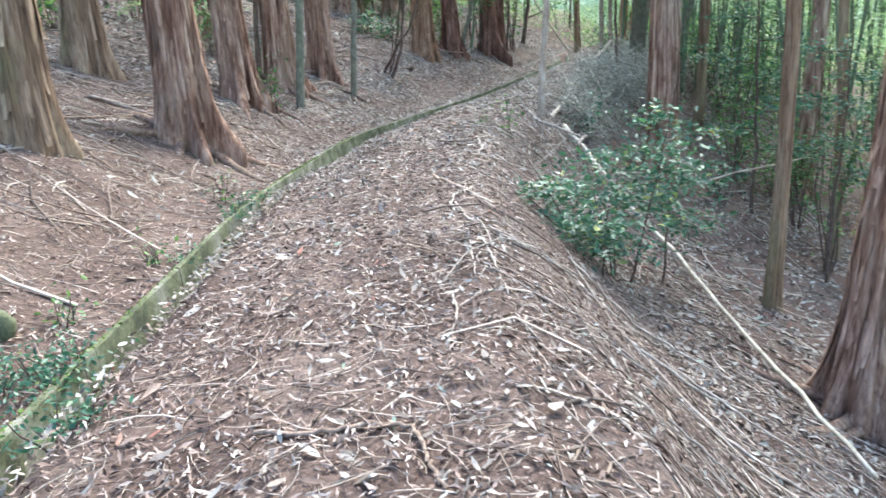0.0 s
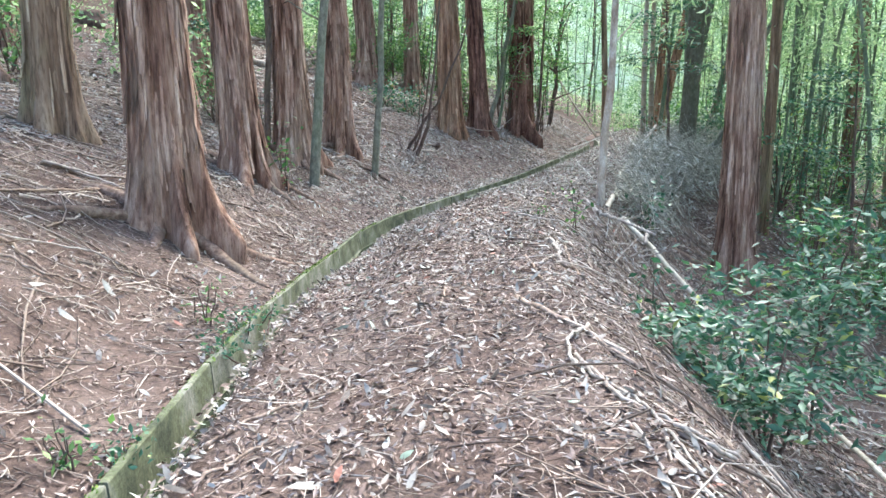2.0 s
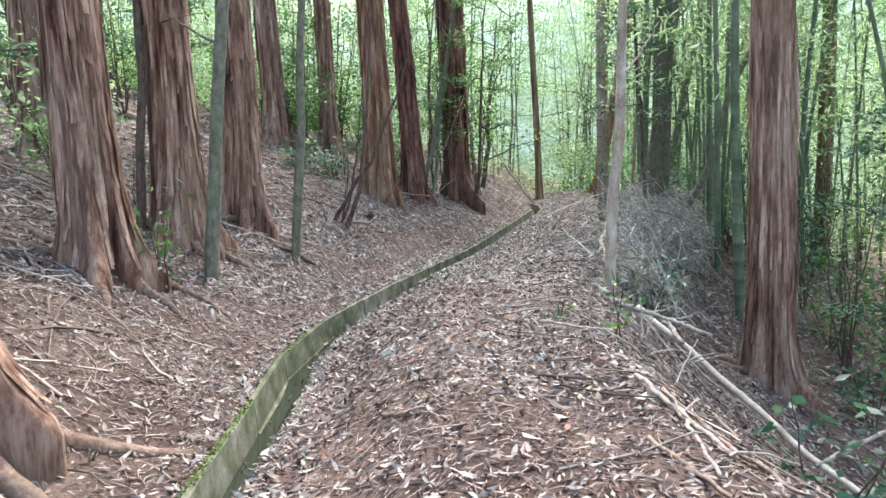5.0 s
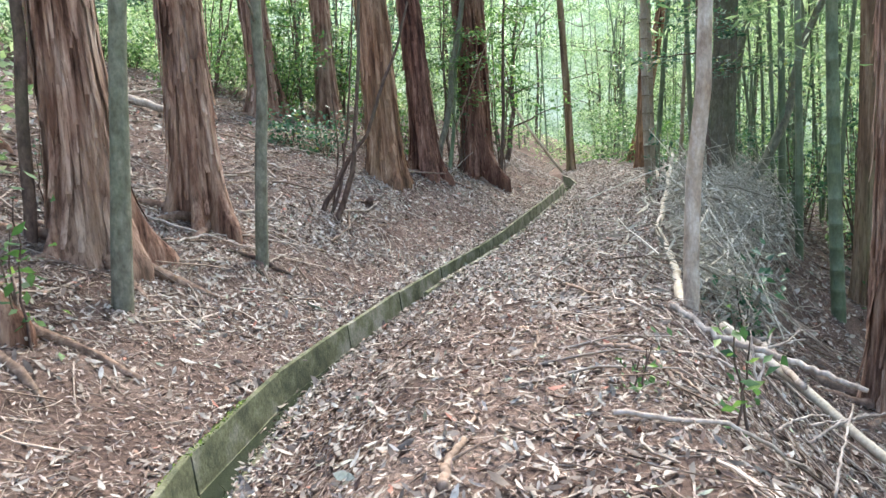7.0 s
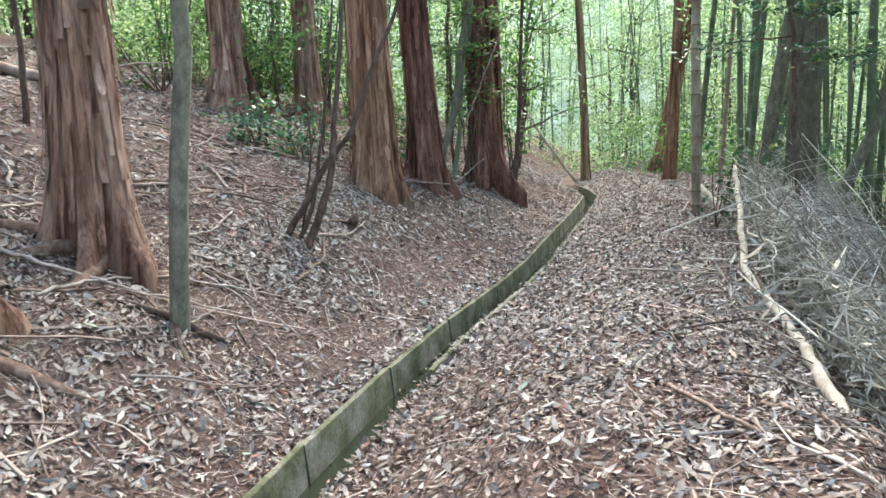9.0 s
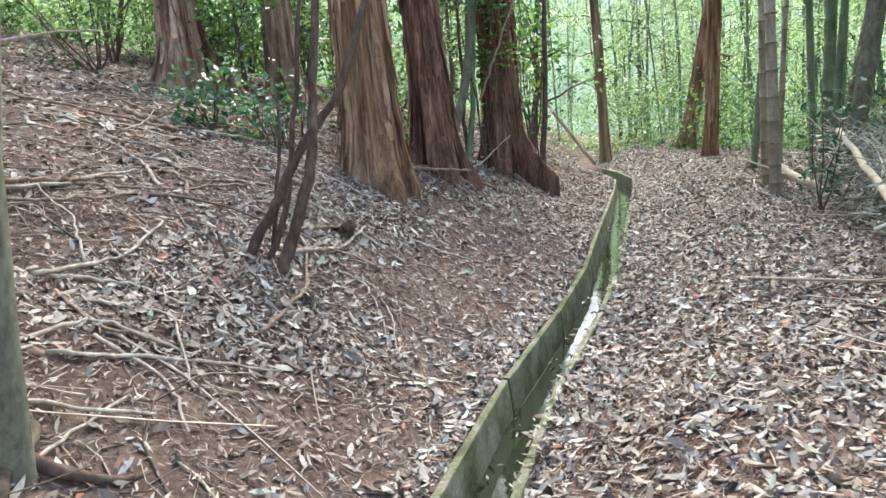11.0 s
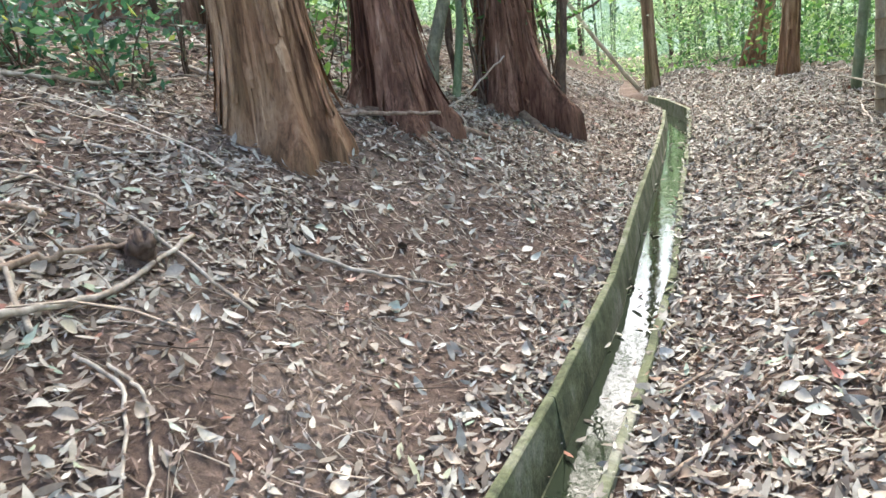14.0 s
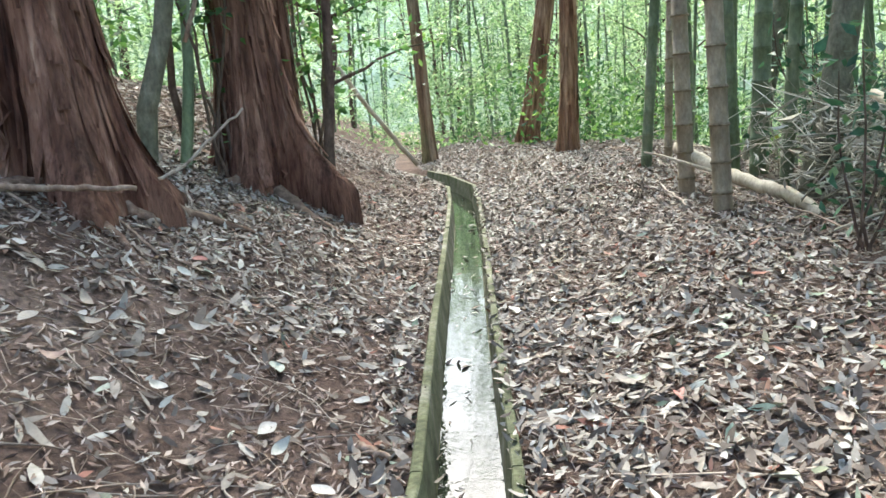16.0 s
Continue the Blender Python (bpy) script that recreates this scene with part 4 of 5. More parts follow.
stone(-10.6, 24.2, 0.4, DARK_BARK, "dark rotten stump high on the slope", "rotten_stump", 0.8)

# ---- fallen branches and poles ----
def branch(radius, mat, points, label="", taper=0.55, name="fallen_branch", group="fallen branches", level=False):
    """A dead branch through points of x, y and the height above the ground (or above zero, level), with a side twig."""
    k = np.array([(x, y, h if level else float(ground_z(x, y)) + h) for x, y, h in points])
    s = np.linspace(0, len(k) - 1, 6 * len(k))
    p = np.stack([np.interp(s, np.arange(len(k)), k[:, i]) for i in range(3)], 1)
    p[1:-1] = (p[:-2] + 2 * p[1:-1] + p[2:]) / 4
    p[1:-1] += rng.normal(0, min(radius * 0.3, 0.006) + 0.002, p[1:-1].shape)
    p = np.concatenate([p[:1] - (p[1] - p[0]) * 0.02, p, p[-1:] + (p[-1] - p[-2]) * 0.02])
    rad = np.linspace(radius, radius * taper, len(p)) * (1 + 0.12 * (grain(np.arange(len(p)) * 0.6, np.full(len(p), k[0][0] * 9), 41) - 0.5))
    rad[0], rad[-1] = radius * 0.05, radius * taper * 0.05
    p -= k[0]
    t = thing(name, label or ("bleached dead branch lying on the leaf litter" if mat is DEAD_WOOD else "brown dead stick lying on the leaf litter"), "branch", group, at=k[0])
    part("limb", raw_mesh("limb", *tube_arrays(p, rad, 10, 0.1 if radius < 0.03 else 0.05), mat, True), t)
    if radius > 0.01:
        a = p[len(p) // 2]
        tip = a + np.array((rng.normal(0, 8), rng.normal(0, 8), abs(rng.normal(3, 2)))) * radius
        part("twig", raw_mesh("twig", *tube_arrays(bent(a, tip, 6, 0.2), np.linspace(radius * 0.4, radius * 0.12, 6), 6), mat, True), t)
    return t


def stick(radius, mat, lift, *points):
    return branch(radius, mat, [(x, y, lift) for x, y in points])


stick(0.012, DEAD_WOOD, 0.03, (0.02, 6.83), (0.12, 6.12), (0.34, 5.97), (0.70, 6.04), (1.12, 6.59), (1.31, 6.29), (1.56, 6.30))
stick(0.013, BROWN_STICK, 0.02, (-0.83, 2.94), (-0.57, 2.87), (-0.37, 2.90), (-0.18, 2.86), (-0.12, 2.64), (-0.06, 2.44))
stick(0.012, BROWN_STICK, 0.02, (-1.87, 5.82), (-1.67, 6.11), (-1.27, 6.49))
stick(0.01, BROWN_STICK, 0.02, (-1.70, 5.52), (-1.56, 5.73), (-1.43, 5.91))
stick(0.022, BROWN_STICK, 0.02, (-0.17, 7.97), (0.10, 7.31), (0.40, 6.91))
stick(0.022, BROWN_STICK, 0.015, (-0.20, 8.08), (-0.10, 7.76), (0.05, 7.43))
stick(0.02, DEAD_WOOD, 0.02, (0.50, 10.95), (0.31, 9.35))
stick(0.01, BROWN_STICK, 0.02, (-0.72, 8.08), (-0.75, 7.67))
stick(0.011, BROWN_STICK, 0.02, (-0.47, 12.39), (-0.27, 12.98))
stick(0.025, BROWN_STICK, 0.02, (-0.64, 11.76), (-0.61, 11.98), (-0.51, 12.22))
stick(0.014, DEAD_WOOD, 0.04, (-2.91, 16.77), (-2.76, 17.24), (-2.36, 17.93))
stick(0.012, BROWN_STICK, 0.03, (-3.04, 16.74), (-2.82, 17.02), (-2.44, 17.80))
stick(0.01, DEAD_WOOD, 0.03, (-2.39, 18.56), (-1.94, 18.70), (-1.71, 18.00))
stick(0.014, DEAD_WOOD, 0.02, (-1.73, 18.68), (-1.58, 18.68), (-1.42, 18.69), (-1.26, 18.75))
stick(0.008, DEAD_WOOD, 0.02, (-0.95, 19.87), (-0.80, 19.77), (-0.72, 19.48), (-0.71, 19.00))
stick(0.018, BROWN_STICK, 0.06, (-1.44, 20.07), (-1.23, 20.31), (-1.04, 20.54))
stick(0.005, BROWN_STICK, 0.02, (-1.02, 20.27), (-0.84, 20.44), (-0.59, 20.47), (-0.36, 20.55), (-0.11, 20.67))
stick(0.022, DEAD_WOOD, 0.06, (-0.21, 23.32), (0.10, 23.69), (0.55, 24.28))
branch(0.06, DEAD_POLE, [(5.36, 25.4, 0.42), (5.28, 25.0, 0.36), (5.17, 24.4, 0.26), (5.1, 23.7, 0.1), (5.1, 23.4, 0.0)], "pale grey fallen log behind the aged bamboo", 0.9, "fallen_log")
stick(0.016, DEAD_WOOD, 0.05, (6.77, 27.94), (5.23, 25.51), (4.66, 24.37))
stick(0.02, BROWN_STICK, 0.04, (-0.14, 23.51), (0.10, 23.83), (0.43, 24.26))
stick(0.007, BROWN_STICK, 0.02, (2.19, 22.20), (2.48, 22.12), (2.76, 22.07), (2.99, 21.96), (3.78, 21.86))
stick(0.11, DEAD_WOOD, 0.12, (-7.31, 24.41), (-5.78, 23.82), (-4.45, 22.98))
stick(0.016, BROWN_STICK, 0.03, (1.24, 15.45), (1.33, 15.10), (1.40, 14.79))
stick(0.012, DEAD_WOOD, 0.03, (1.98, 5.89), (1.88, 5.33), (2.01, 4.88))
stick(0.009, DEAD_WOOD, 0.02, (0.20, 5.69), (0.28, 4.98), (0.31, 4.47))
stick(0.009, DEAD_WOOD, 0.02, (-0.02, 4.47), (0.00, 4.16), (-0.03, 3.91))
stick(0.016, BROWN_STICK, 0.02, (-3.30, 8.51), (-3.14, 8.53))
stick(0.016, BROWN_STICK, 0.02, (-2.97, 9.01), (-2.81, 9.01))
stick(0.012, BROWN_STICK, 0.02, (-1.17, 10.61), (-0.94, 10.24), (-0.80, 10.02))
stick(0.013, BROWN_STICK, 0.03, (0.14, 14.26), (0.21, 13.93), (0.10, 13.57))
stick(0.02, BROWN_STICK, 0.03, (0.56, 13.60), (0.71, 13.49), (1.09, 13.71))
stick(0.008, BROWN_STICK, 0.03, (0.86, 19.52), (1.13, 19.67), (1.32, 19.81))
stick(0.008, BROWN_STICK, 0.03, (0.83, 20.00), (1.07, 20.05), (1.37, 20.22))
stick(0.016, BROWN_STICK, 0.04, (1.12, 21.68), (1.19, 21.58))
stick(0.009, DEAD_WOOD, 0.02, (-1.06, 19.88), (-0.88, 19.79), (-0.80, 19.52), (-0.77, 19.12))
stick(0.015, BROWN_STICK, 0.06, (-1.67, 20.51), (-1.51, 20.57), (-1.36, 20.56))
stick(0.012, BROWN_STICK, 0.03, (-2.50, 18.61), (-2.20, 18.30), (-1.77, 18.45))
stick(0.012, BROWN_STICK, 0.03, (0.64, 13.49), (0.88, 13.18), (0.95, 12.87))

stick(0.012, DEAD_WOOD, 0.03, (0.18, 7.34), (-0.00, 7.07), (-0.02, 6.70), (0.06, 6.43), (0.20, 6.17), (0.25, 5.83), (0.27, 5.41))
stick(0.013, DEAD_WOOD, 0.04, (0.29, 5.89), (0.51, 5.86), (0.98, 6.34), (1.17, 6.18))
stick(0.008, DEAD_WOOD, 0.03, (0.10, 5.82), (0.12, 5.18), (0.13, 4.72))
stick(0.016, DEAD_WOOD, 0.04, (0.38, 10.68), (0.41, 10.11), (0.07, 9.02))
stick(0.012, BROWN_STICK, 0.03, (0.01, 9.57), (0.02, 8.86), (0.02, 8.37))
stick(0.014, BROWN_STICK, 0.03, (0.54, 10.64), (0.47, 9.92), (0.43, 9.17), (0.55, 8.89))
stick(0.011, BROWN_STICK, 0.03, (0.16, 14.26), (0.20, 13.84), (0.10, 13.57))
stick(0.014, BROWN_STICK, 0.03, (0.89, 15.85), (0.96, 14.97), (1.43, 14.80))
stick(0.018, BROWN_STICK, 0.04, (0.70, 13.46), (0.78, 13.15), (0.78, 12.95))
stick(0.013, DEAD_WOOD, 0.03, (-2.31, 17.93), (-1.81, 18.25), (-1.37, 18.45))
stick(0.014, DEAD_WOOD, 0.03, (-2.54, 17.75), (-2.25, 18.40), (-1.78, 18.37))
stick(0.018, DEAD_WOOD, 0.05, (-3.69, 17.96), (-3.43, 18.63), (-3.13, 19.16))
stick(0.016, DEAD_WOOD, 0.04, (-3.75, 18.43), (-3.33, 18.49), (-2.97, 19.15))
stick(0.02, BROWN_STICK, 0.06, (-3.16, 19.74), (-2.85, 19.95), (-2.59, 20.33))
stick(0.014, DEAD_WOOD, 0.03, (-2.58, 18.74), (-2.19, 18.94), (-1.86, 18.85))
stick(0.012, DEAD_WOOD, 0.03, (-2.20, 18.23), (-1.83, 18.02), (-1.68, 17.68))
stick(0.014, DEAD_WOOD, 0.03, (-5.27, 12.49), (-4.82, 12.11))
stick(0.014, BROWN_STICK, 0.03, (-4.35, 8.64), (-4.25, 9.49), (-4.06, 10.44))
stick(0.013, BROWN_STICK, 0.03, (-3.83, 7.56), (-3.50, 7.56), (-3.16, 7.77))
stick(0.016, BROWN_STICK, 0.04, (-3.87, 7.57), (-3.71, 7.77), (-3.35, 7.66))
stick(0.012, BROWN_STICK, 0.03, (-4.19, 9.77), (-4.13, 10.73))
stick(0.03, BROWN_STICK, 0.06, (-3.15, 22.54), (-2.85, 22.38), (-2.59, 22.18))
stick(0.016, DEAD_WOOD, 0.04, (-2.99, 23.59), (-2.58, 23.30), (-2.28, 23.41))
stick(0.02, DEAD_WOOD, 0.06, (-2.20, 23.66), (-1.95, 24.16), (-1.43, 24.60))
branch(0.032, DEAD_WOOD, [(1.45, 14.72, 0.02), (1.66, 14.4, 0.06), (1.9, 14.12, 0.33), (2.1, 13.83, 0.56), (2.3, 13.5, 0.75)], "pale smooth fallen limb lying along the path's edge")
branch(0.055, DEAD_POLE, [(1.9, 15.55, -0.93), (2.2, 16.34, -0.86), (2.55, 17.29, -0.76), (3.04, 19.1, -0.54), (3.9, 20.9, -0.1), (4.73, 22.7, 0.35)], "bleached broken dead trunk propped on dead brush", level=True)
branch(0.05, DEAD_WOOD, [(3.4, 18.0, 0.1), (3.2, 17.2, 0.1), (2.9, 16.2, 0.12), (2.68, 15.4, 0.25), (2.4, 14.4, 0.25)], "thick pale fallen trunk below the path's edge")
branch(0.046, DEAD_POLE, [(2.3, 15.6, 0.1), (2.58, 14.64, 0.17), (2.99, 12.84, 0.25), (3.28, 11.54, 0.15), (3.22, 8.5, 0.14), (3.1, 5.2, 0.12)], "long pale fallen bamboo pole on the lower slope", 0.4, "fallen_pole")
branch(0.15, BROWN_STICK, [(-7.9, 11.9, 0.12), (-9.2, 14.4, 0.14), (-10.5, 17.2, 0.12)], "thick grey-brown rotting log lying up the slope", 0.9, "fallen_log")
branch(0.06, DEAD_WOOD, [(-4.42, 7.5, -0.05), (-4.45, 7.5, 0.16), (-4.38, 7.55, 0.36)], "short bleached broken stump beside a cypress", 0.6, "stump", "stumps")
branch(0.022, DEAD_WOOD, [(2.95, 12.7, 0.2), (4.05, 12.95, 1.0), (6.2, 13.3, 1.95)], "long straight pale branch propped above the lower slope")
branch(0.05, TAN_CULM, [(5.25, 33.2, 0.0), (4.4, 33.4, 1.1), (2.6, 33.9, 3.2)], "fallen bamboo pole leaning across the grove", 0.8, "leaning_pole")
branch(0.07, DARK_BARK, [(-1.0, 20.5, -0.05), (-0.99, 20.49, 0.06), (-0.96, 20.46, 0.15)], "small rotten stump standing in the leaf litter", 0.7, "stump", "stumps")
branch(0.017, BROWN_STICK, [(-0.3, 23.3, 0.31), (0.14, 23.3, 0.26), (0.47, 23.3, 0.22)], "weathered dead stick lying against a cedar's foot", 0.8, level=True)
branch(0.012, DEAD_WOOD, [(0.43, 23.8, 0.19), (0.7, 23.8, 0.28), (1.09, 23.85, 0.59)], "thin pale dead stick leaning between two cedars", level=True)
branch(0.016, BROWN_STICK, [(0.85, 24.5, 1.06), (1.16, 24.5, 1.8), (1.67, 24.5, 2.98)], "dark thin vine stem slanting past a cedar", level=True)
bush(1.13, 19.76, 0.1, 0.09, 140, 0.045, CRUMBS, "dark ball of dead leaves lying on the path", name="leaf_clump", stems=3)

r = np.random.default_rng(31)
for i in range(84):
    y = r.uniform(6, 25)
    x = float(gutter_x(y)) - r.uniform(1.3, 5.5)
    a, ln, lift = r.uniform(0, 3.14), r.uniform(0.5, 1.7), r.uniform(0.015, 0.06)
    if max(x, x + ln * math.cos(a + 0.2)) - gutter_x(y + ln * math.sin(a + 0.2)) > -0.8:
        continue
    stick(r.uniform(0.008, 0.018), DEAD_WOOD if i % 2 else BROWN_STICK, lift, (x, y), (x + 0.5 * ln * math.cos(a), y + 0.5 * ln * math.sin(a)), (x + ln * math.cos(a + 0.2), y + ln * math.sin(a + 0.2)))
for i in range(26):
    y = r.uniform(3, 24)
    x = float(gutter_x(y) + np.interp(y, EDGE_Y, EDGE_D)) + r.uniform(-0.4, 2.2)
    a, ln, lift = r.uniform(-1.2, 1.0) - 0.6, r.uniform(0.5, 1.6), r.uniform(0.02, 0.1)
    stick(r.uniform(0.007, 0.016), DEAD_WOOD if i % 3 else BROWN_STICK, lift, (x, y), (x + 0.5 * ln * math.cos(a), y + 0.5 * ln * math.sin(a)), (x + ln * math.cos(a + 0.25), y + ln * math.sin(a + 0.25)))

for x, y, h0, dx, dy, h1, w in ((1.75, 13.9, 0.02, 0.3, 0.35, 0.5, 0.011), (1.6, 13.6, 0.02, 0.1, 0.3, 0.45, 0.009), (1.9, 13.5, 0.05, 0.5, 0.15, 0.6, 0.012), (2.2, 14.0, 0.1, 0.45, -0.3, 0.7, 0.011), (1.5, 13.2, 0.02, 0.6, 0.4, 0.35, 0.01), (2.4, 15.2, 0.1, 0.6, 0.2, 0.6, 0.012), (1.3, 13.9, 0.02, 0.2, -0.5, 0.2, 0.012), (1.5, 12.6, 0.05, 0.5, 0.6, 0.6, 0.009)):
    branch(w, DEAD_WOOD, [(x, y, h0), (x + 0.5 * dx, y + 0.5 * dy, 0.5 * (h0 + h1) + 0.03), (x + dx, y + dy, h1)], "thin pale dead stick propped among fallen limbs")

# ---- litter ----
def on_ground(n, d0, d1, y0, y1, keep=None):
    d, y = rng.uniform(d0, d1, n), rng.uniform(y0, y1, n)
    bank = (d > 0.12) & (y < 10.5)
    ok = bank | (np.abs(d) > 0.23) | (rng.uniform(0, 1, n) < 0.025)
    if keep is not None:
        ok &= rng.uniform(0, 1, n) < keep(d, y)
    d, y = d[ok], y[ok]
    x = gutter_x(y) + d
    z = ground_z(x, y)
    e = 0.05
    nor = np.stack([-(ground_z(x + e, y) - ground_z(x - e, y)) / (2 * e), -(ground_z(x, y + e) - ground_z(x, y - e)) / (2 * e), np.ones_like(x)], 1)
    inside = (np.abs(d) < 0.23) & ~((d > 0.12) & (y < 10.5))
    z = np.where(inside, np.interp(y, LEVEL_Y, LEVEL_Z) - 0.2, z)
    return np.stack([x, y, z], 1), nor


def patchy(d, y):
    return np.clip(0.35 + np.clip((y - 15) / 8, 0, 0.35) + 1.1 * (grain(d * 1.4 + 40, y * 1.4, 21) - 0.25), 0.12, 1) * np.interp(y, [0, 6, 12, 18], [0.12, 0.14, 0.36, 1.0]) * np.where((d < -0.3) & (y < 10), 0.55, 1) * np.where(d < -0.4, np.clip(2.6 * (grain(d * 0.9 + 7, y * 0.9, 23) - 0.28), 0.22, 1), 1)


def litter(name, label, count, d0, d1, y0, y1, size, aspect, mat, lift, spread, shape=LEAF, faces=LEAF_F, keep=None):
    at, nor = on_ground(count, d0, d1, y0, y1, keep)
    at[:, 2] += lift + rng.uniform(0, 0.02, len(at))
    v, f = leaf_arrays(at, rng.lognormal(0, 0.33, len(at)) * size, aspect, nor, spread, shape, faces)
    tagged(new(name, raw_mesh(name, v, f, mat)), label, "leaf litter", kind="stuff")


litter("leaf_litter", "dry grey-brown fallen oak leaves scattered over the path", 300000, -3.6, 4.2, 1.5, 38, 0.062, 0.32, LITTER, 0.012, 0.42, WIDE, WIDE_F, patchy)
litter("slope_litter", "dry fallen leaves scattered on the slopes", 125000, -12, 10, -1, 38, 0.085, 0.4, LITTER, 0.012, 0.35, keep=lambda d, y: np.where((d > -3.5) & (d < 3.8), 0, 1.0))
litter("leaf_crumbs", "reddish-brown crumbled leaves and needles", 340000, -4.5, 5.5, 0.5, 38, 0.04, 0.26, CRUMBS, 0.008, 0.4, keep=lambda d, y: np.where((d < -0.3) & (y < 11), 0.5, 1.0))


def edge_litter(name, label, count, d0, d1, y0, y1, size, aspect, mat, low, high):
    d, y = rng.uniform(d0, d1, count), rng.uniform(y0, y1, count)
    ok = (y > 10) | (rng.uniform(0, 1, count) < 0.35)
    d, y, count = d[ok], y[ok], int(ok.sum())
    if d0 > 0:
        d, low, high = d - np.interp(y, [9, 12.5], [0.1, 0]), low + np.interp(y, [8, 11.5], [0.12, 0]), high + np.interp(y, [8, 11.5], [0.12, 0])
    at = np.stack([gutter_x(y) + d, y, np.interp(y, LEVEL_Y, LEVEL_Z) + rng.uniform(low, high, count)], 1)
    tagged(new(name, raw_mesh(name, *leaf_arrays(at, rng.lognormal(0, 0.35, count) * size, aspect, (0, 0, 1), 0.5, WIDE, WIDE_F), mat)), label, "leaf litter", kind="stuff")


edge_litter("edge_litter", "dry leaves spilling over the gutter's edge", 3000, 0.15, 0.27, 1, 18, 0.05, 0.34, LITTER, -0.05, 0.0)
edge_litter("edge_crumbs", "crumbled leaves along the gutter's edge", 4200, 0.14, 0.28, 1, 18, 0.035, 0.3, CRUMBS, -0.05, -0.005)
edge_litter("rim_litter", "dry leaves lapping over the gutter's path-side rim", 1100, 0.155, 0.26, 17.5, 28, 0.055, 0.34, LITTER, 0.015, 0.05)
edge_litter("far_edge_litter", "dry leaves lying against the gutter wall", 2600, -0.31, -0.2, 1, 30, 0.05, 0.34, LITTER, 0.0, 0.03)
edge_litter("moss", "bright green moss along the gutter's rim", 5200, -0.194, -0.15, 2, 14, 0.014, 0.6, MOSS, 0.048, 0.062)


def twig_stuff(name, label, count, d0, d1, y0, y1, length, radius, mat, height=0.0, keep=None, category="twigs"):
    at, nor = on_ground(count, d0, d1, y0, y1, keep)
    at = at[np.abs(at[:, 0] - gutter_x(at[:, 1])) > 0.27]
    n = len(at)
    a = rng.uniform(0, 6.28, n)
    ln = length * np.minimum(rng.lognormal(0, 0.55, n), 2.0)
    rise = rng.normal(0, 0.08, n) + (rng.uniform(-0.2, 0.9, n) if height else 0)
    s = np.linspace(-0.5, 0.5, 4)
    bow = rng.normal(0, 0.12, n)
    pts = np.zeros((n, 4, 3))
    for k in range(4):
        along, off = s[k] * ln, bow * ln * (0.25 - s[k] ** 2) * 4
        px, py = at[:, 0] + along * np.cos(a) - off * np.sin(a), at[:, 1] + along * np.sin(a) + off * np.cos(a)
        up = rng.uniform(0, 1, n) if k == 0 else up
        pts[:, k] = np.stack([px, py, ground_z(px, py) + 0.012 + up * height + np.maximum(0, rise * (along + 0.5 * ln))], 1)
    rad = radius * np.minimum(rng.lognormal(0, 0.4, n), 1.8)
    side = np.stack([-np.sin(a), np.cos(a), np.zeros(n)], 1)
    vs = []
    for k in range(4):
        w = (rad * (1.1 - 0.22 * k))[:, None]
        vs += [pts[:, k] + side * w, pts[:, k] - side * w * 0.6 + (0, 0, 1) * w, pts[:, k] - side * w * 0.6 - (0, 0, 1) * w]
    v = np.stack(vs, 1)
    f = np.array([(3 * k + i, 3 * k + (i + 1) % 3, 3 * k + 3 + (i + 1) % 3, 3 * k + 3 + i) for k in range(3) for i in range(3)])
    tagged(new(name, raw_mesh(name, v.reshape(-1, 3), (f[None] + (np.arange(n) * 12)[:, None, None]).reshape(-1, 4), mat)), label, category, kind="stuff")


twig_stuff("fallen_twigs", "thin dry twigs strewn over the path and slopes", 46000, -5, 5, 1, 36, 0.17, 0.0028, TWIGS, keep=lambda d, y: np.interp(y, [0, 10, 20], [1, 0.9, 0.75]))
twig_stuff("slope_twigs", "dead branches lying across the slopes", 4200, -10, 9, 2, 36, 0.7, 0.008, TWIGS, keep=lambda d, y: np.where((d > -0.9 - np.clip((y - 19) * 0.6, 0, 1.4)) & (d < 2.0), 0.0, 1.0))
twig_stuff("slope_sticks", "dark and pale dead branches littering the upper slope", 1500, -8.5, -2.0, 3, 17, 0.5, 0.0065, TWIGS)
twig_stuff("bank_sticks", "long pale dead sticks lying down the bank", 900, 2.0, 6.5, 1.5, 15, 0.6, 0.006, TWIGS)
def brush_zone(d, y):
    """Thick along the path's edge, thin beside the bleached trunk."""
    along = gutter_x(y) + d - np.interp(y, [15.5, 16.34, 17.29, 19.1, 20.9, 22.7], [1.9, 2.2, 2.55, 3.04, 3.9, 4.73])
    return np.clip(1.4 - np.abs(d - np.interp(y, EDGE_Y, EDGE_D) - 0.6) / 0.9, 0, 1) * np.where((along > -1.3) & (along < 0.15) & (y < 21), 0.06, 1.0)


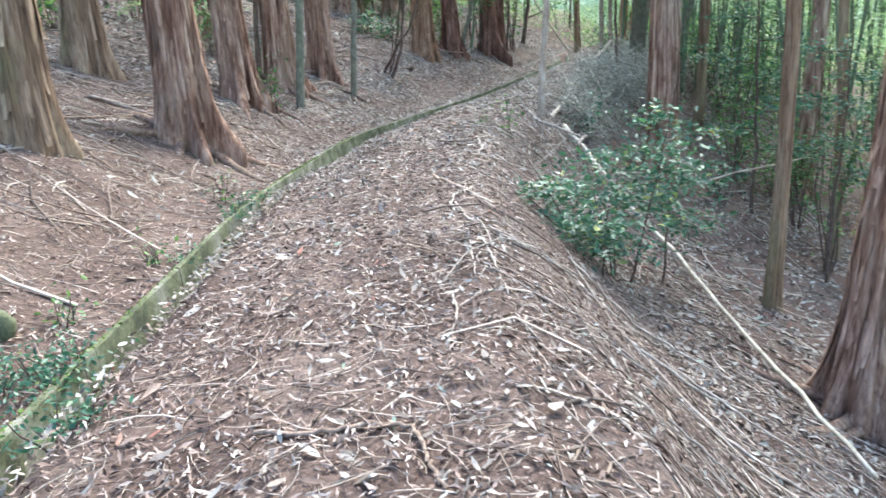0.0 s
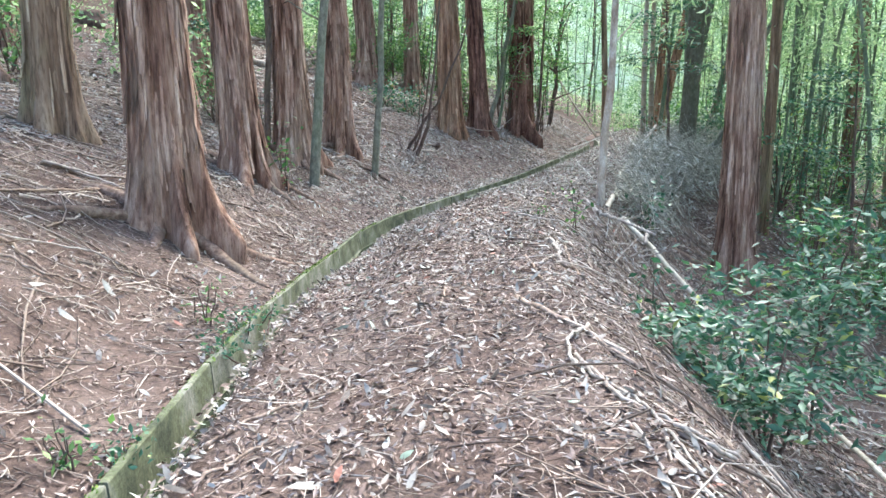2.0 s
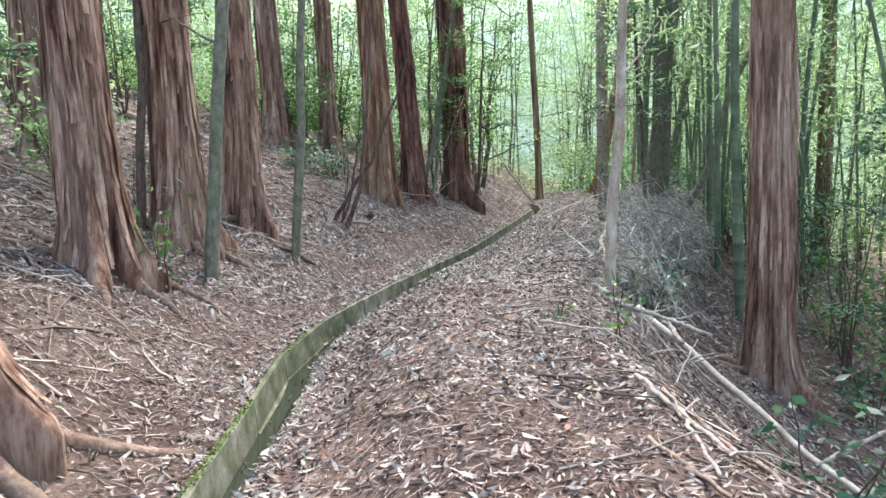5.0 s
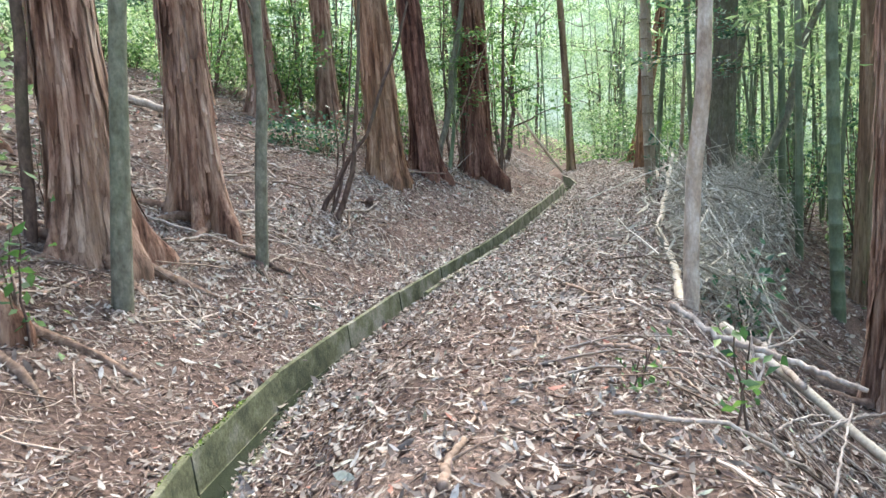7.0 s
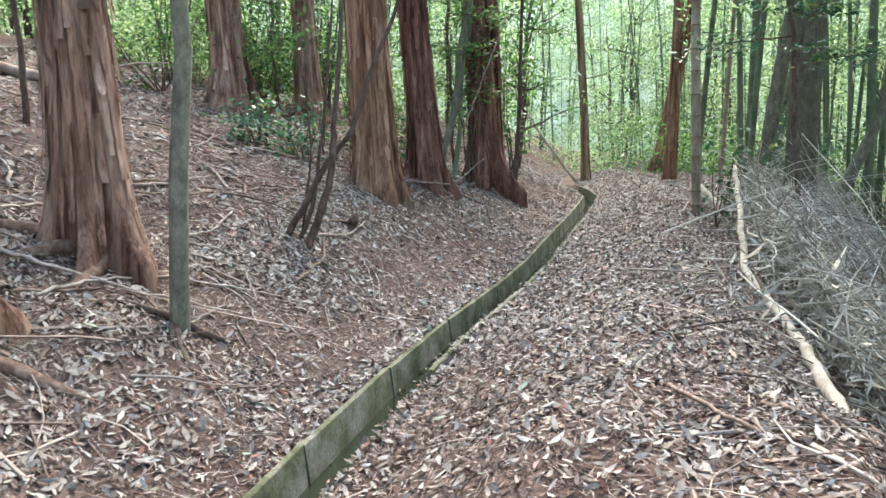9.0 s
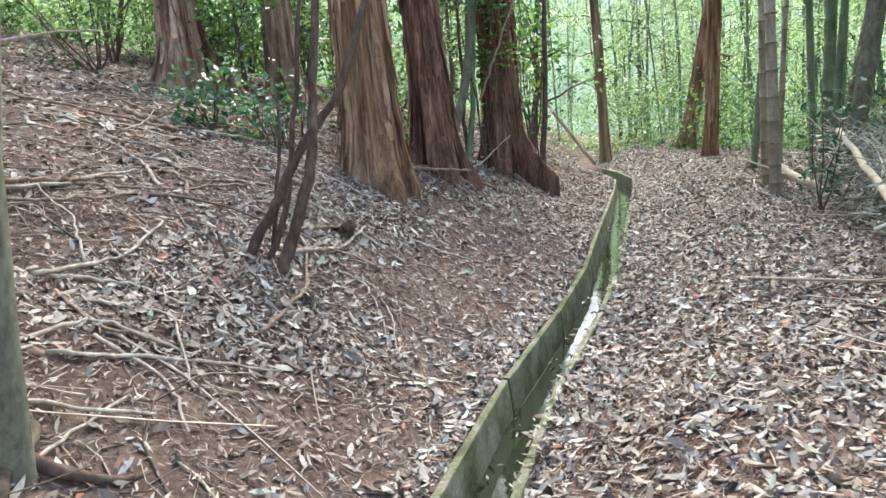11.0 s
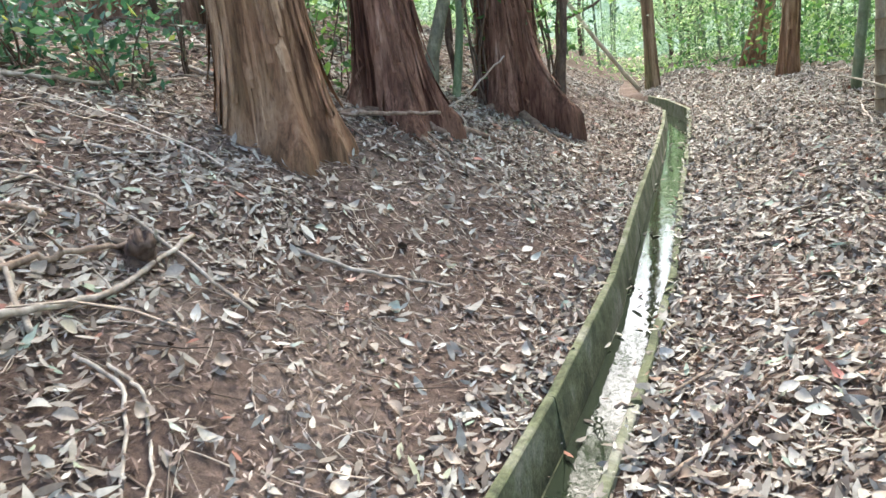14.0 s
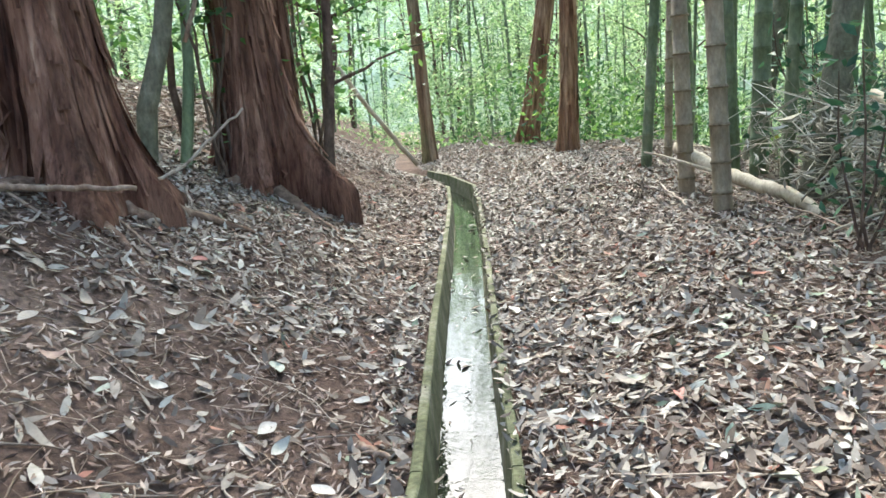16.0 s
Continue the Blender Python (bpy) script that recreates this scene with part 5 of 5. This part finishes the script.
twig_stuff("dead_brush", "tangled grey dead bamboo branches along the path's edge", 6200, 1.8, 5.4, 15.8, 25, 0.5, 0.0052, BRUSH, 0.75, brush_zone, "brushwood")
at, nor = on_ground(12000, 1.8, 5.4, 15.8, 25, brush_zone)
at[:, 2] += rng.uniform(0.05, 0.8, len(at))
tagged(new("dead_bamboo_leaves", raw_mesh("dead_bamboo_leaves", *leaf_arrays(at, rng.lognormal(0, 0.3, len(at)) * 0.14, 0.17, (0, 0, -0.4), 0.8), BRUSH)), "withered grey-green bamboo leaves hanging in the brushwood", "dead leaves", kind="stuff")

at, nor = on_ground(9000, 1.9, 4.8, 16.2, 25, brush_zone)
at[:, 2] += rng.uniform(0, 1, len(at)) ** 1.5 * 0.6
tagged(new("dead_bamboo_leaves", raw_mesh("dead_bamboo_leaves", *leaf_arrays(at, rng.uniform(0.6, 1.4, len(at)) * 0.11, 0.2, (0, 0, 0.3), 0.7), BRUSH)), "withered grey bamboo leaves caught in the brushwood", "brushwood", kind="stuff")

# single leaves on the path, lying loose on the litter
SINGLE = []
for i in range(8):
    L, W, c = rng.uniform(0.065, 0.1), rng.uniform(0.02, 0.032), rng.uniform(-0.02, 0.03)
    u = np.linspace(0, 1, 7)
    wid = W * np.sin(np.pi * np.clip(u, 0.02, 0.985)) ** 0.8
    mid = np.stack([0.006 * np.sin(u * 3 + i), (u - 0.5) * L, c * (2 * u - 1) ** 2], 1)
    lv = np.concatenate([mid + np.stack([-wid, wid * 0, wid * 0.45], 1), mid, mid + np.stack([wid, wid * 0, wid * rng.uniform(0.1, 0.6)], 1)])
    lf = np.array([(j, 7 + j, 8 + j, j + 1) for j in range(6)] + [(7 + j, 14 + j, 15 + j, 8 + j) for j in range(6)])
    SINGLE.append(raw_mesh("fallen_leaf", lv, lf, PALE_LEAF, True))
at, nor = on_ground(420, -2.6, 2.4, 18.6, 23.5, lambda d, y: np.where(np.abs(d) > 0.25, 1.0, 0.0))
for p, q in list(zip(at, nor))[:300]:
    ob = part("fallen_leaf", SINGLE[int(rng.integers(0, 8))], ground)
    tilt = Vector(q + rng.normal(0, 0.22, 3)).to_track_quat("Z", "Y").to_matrix().to_4x4()
    ob.matrix_basis = Matrix.Translation(p + (0, 0, 0.028)) @ tilt @ pose(0, 0, 0, 0, 0, float(rng.uniform(0, 360)))
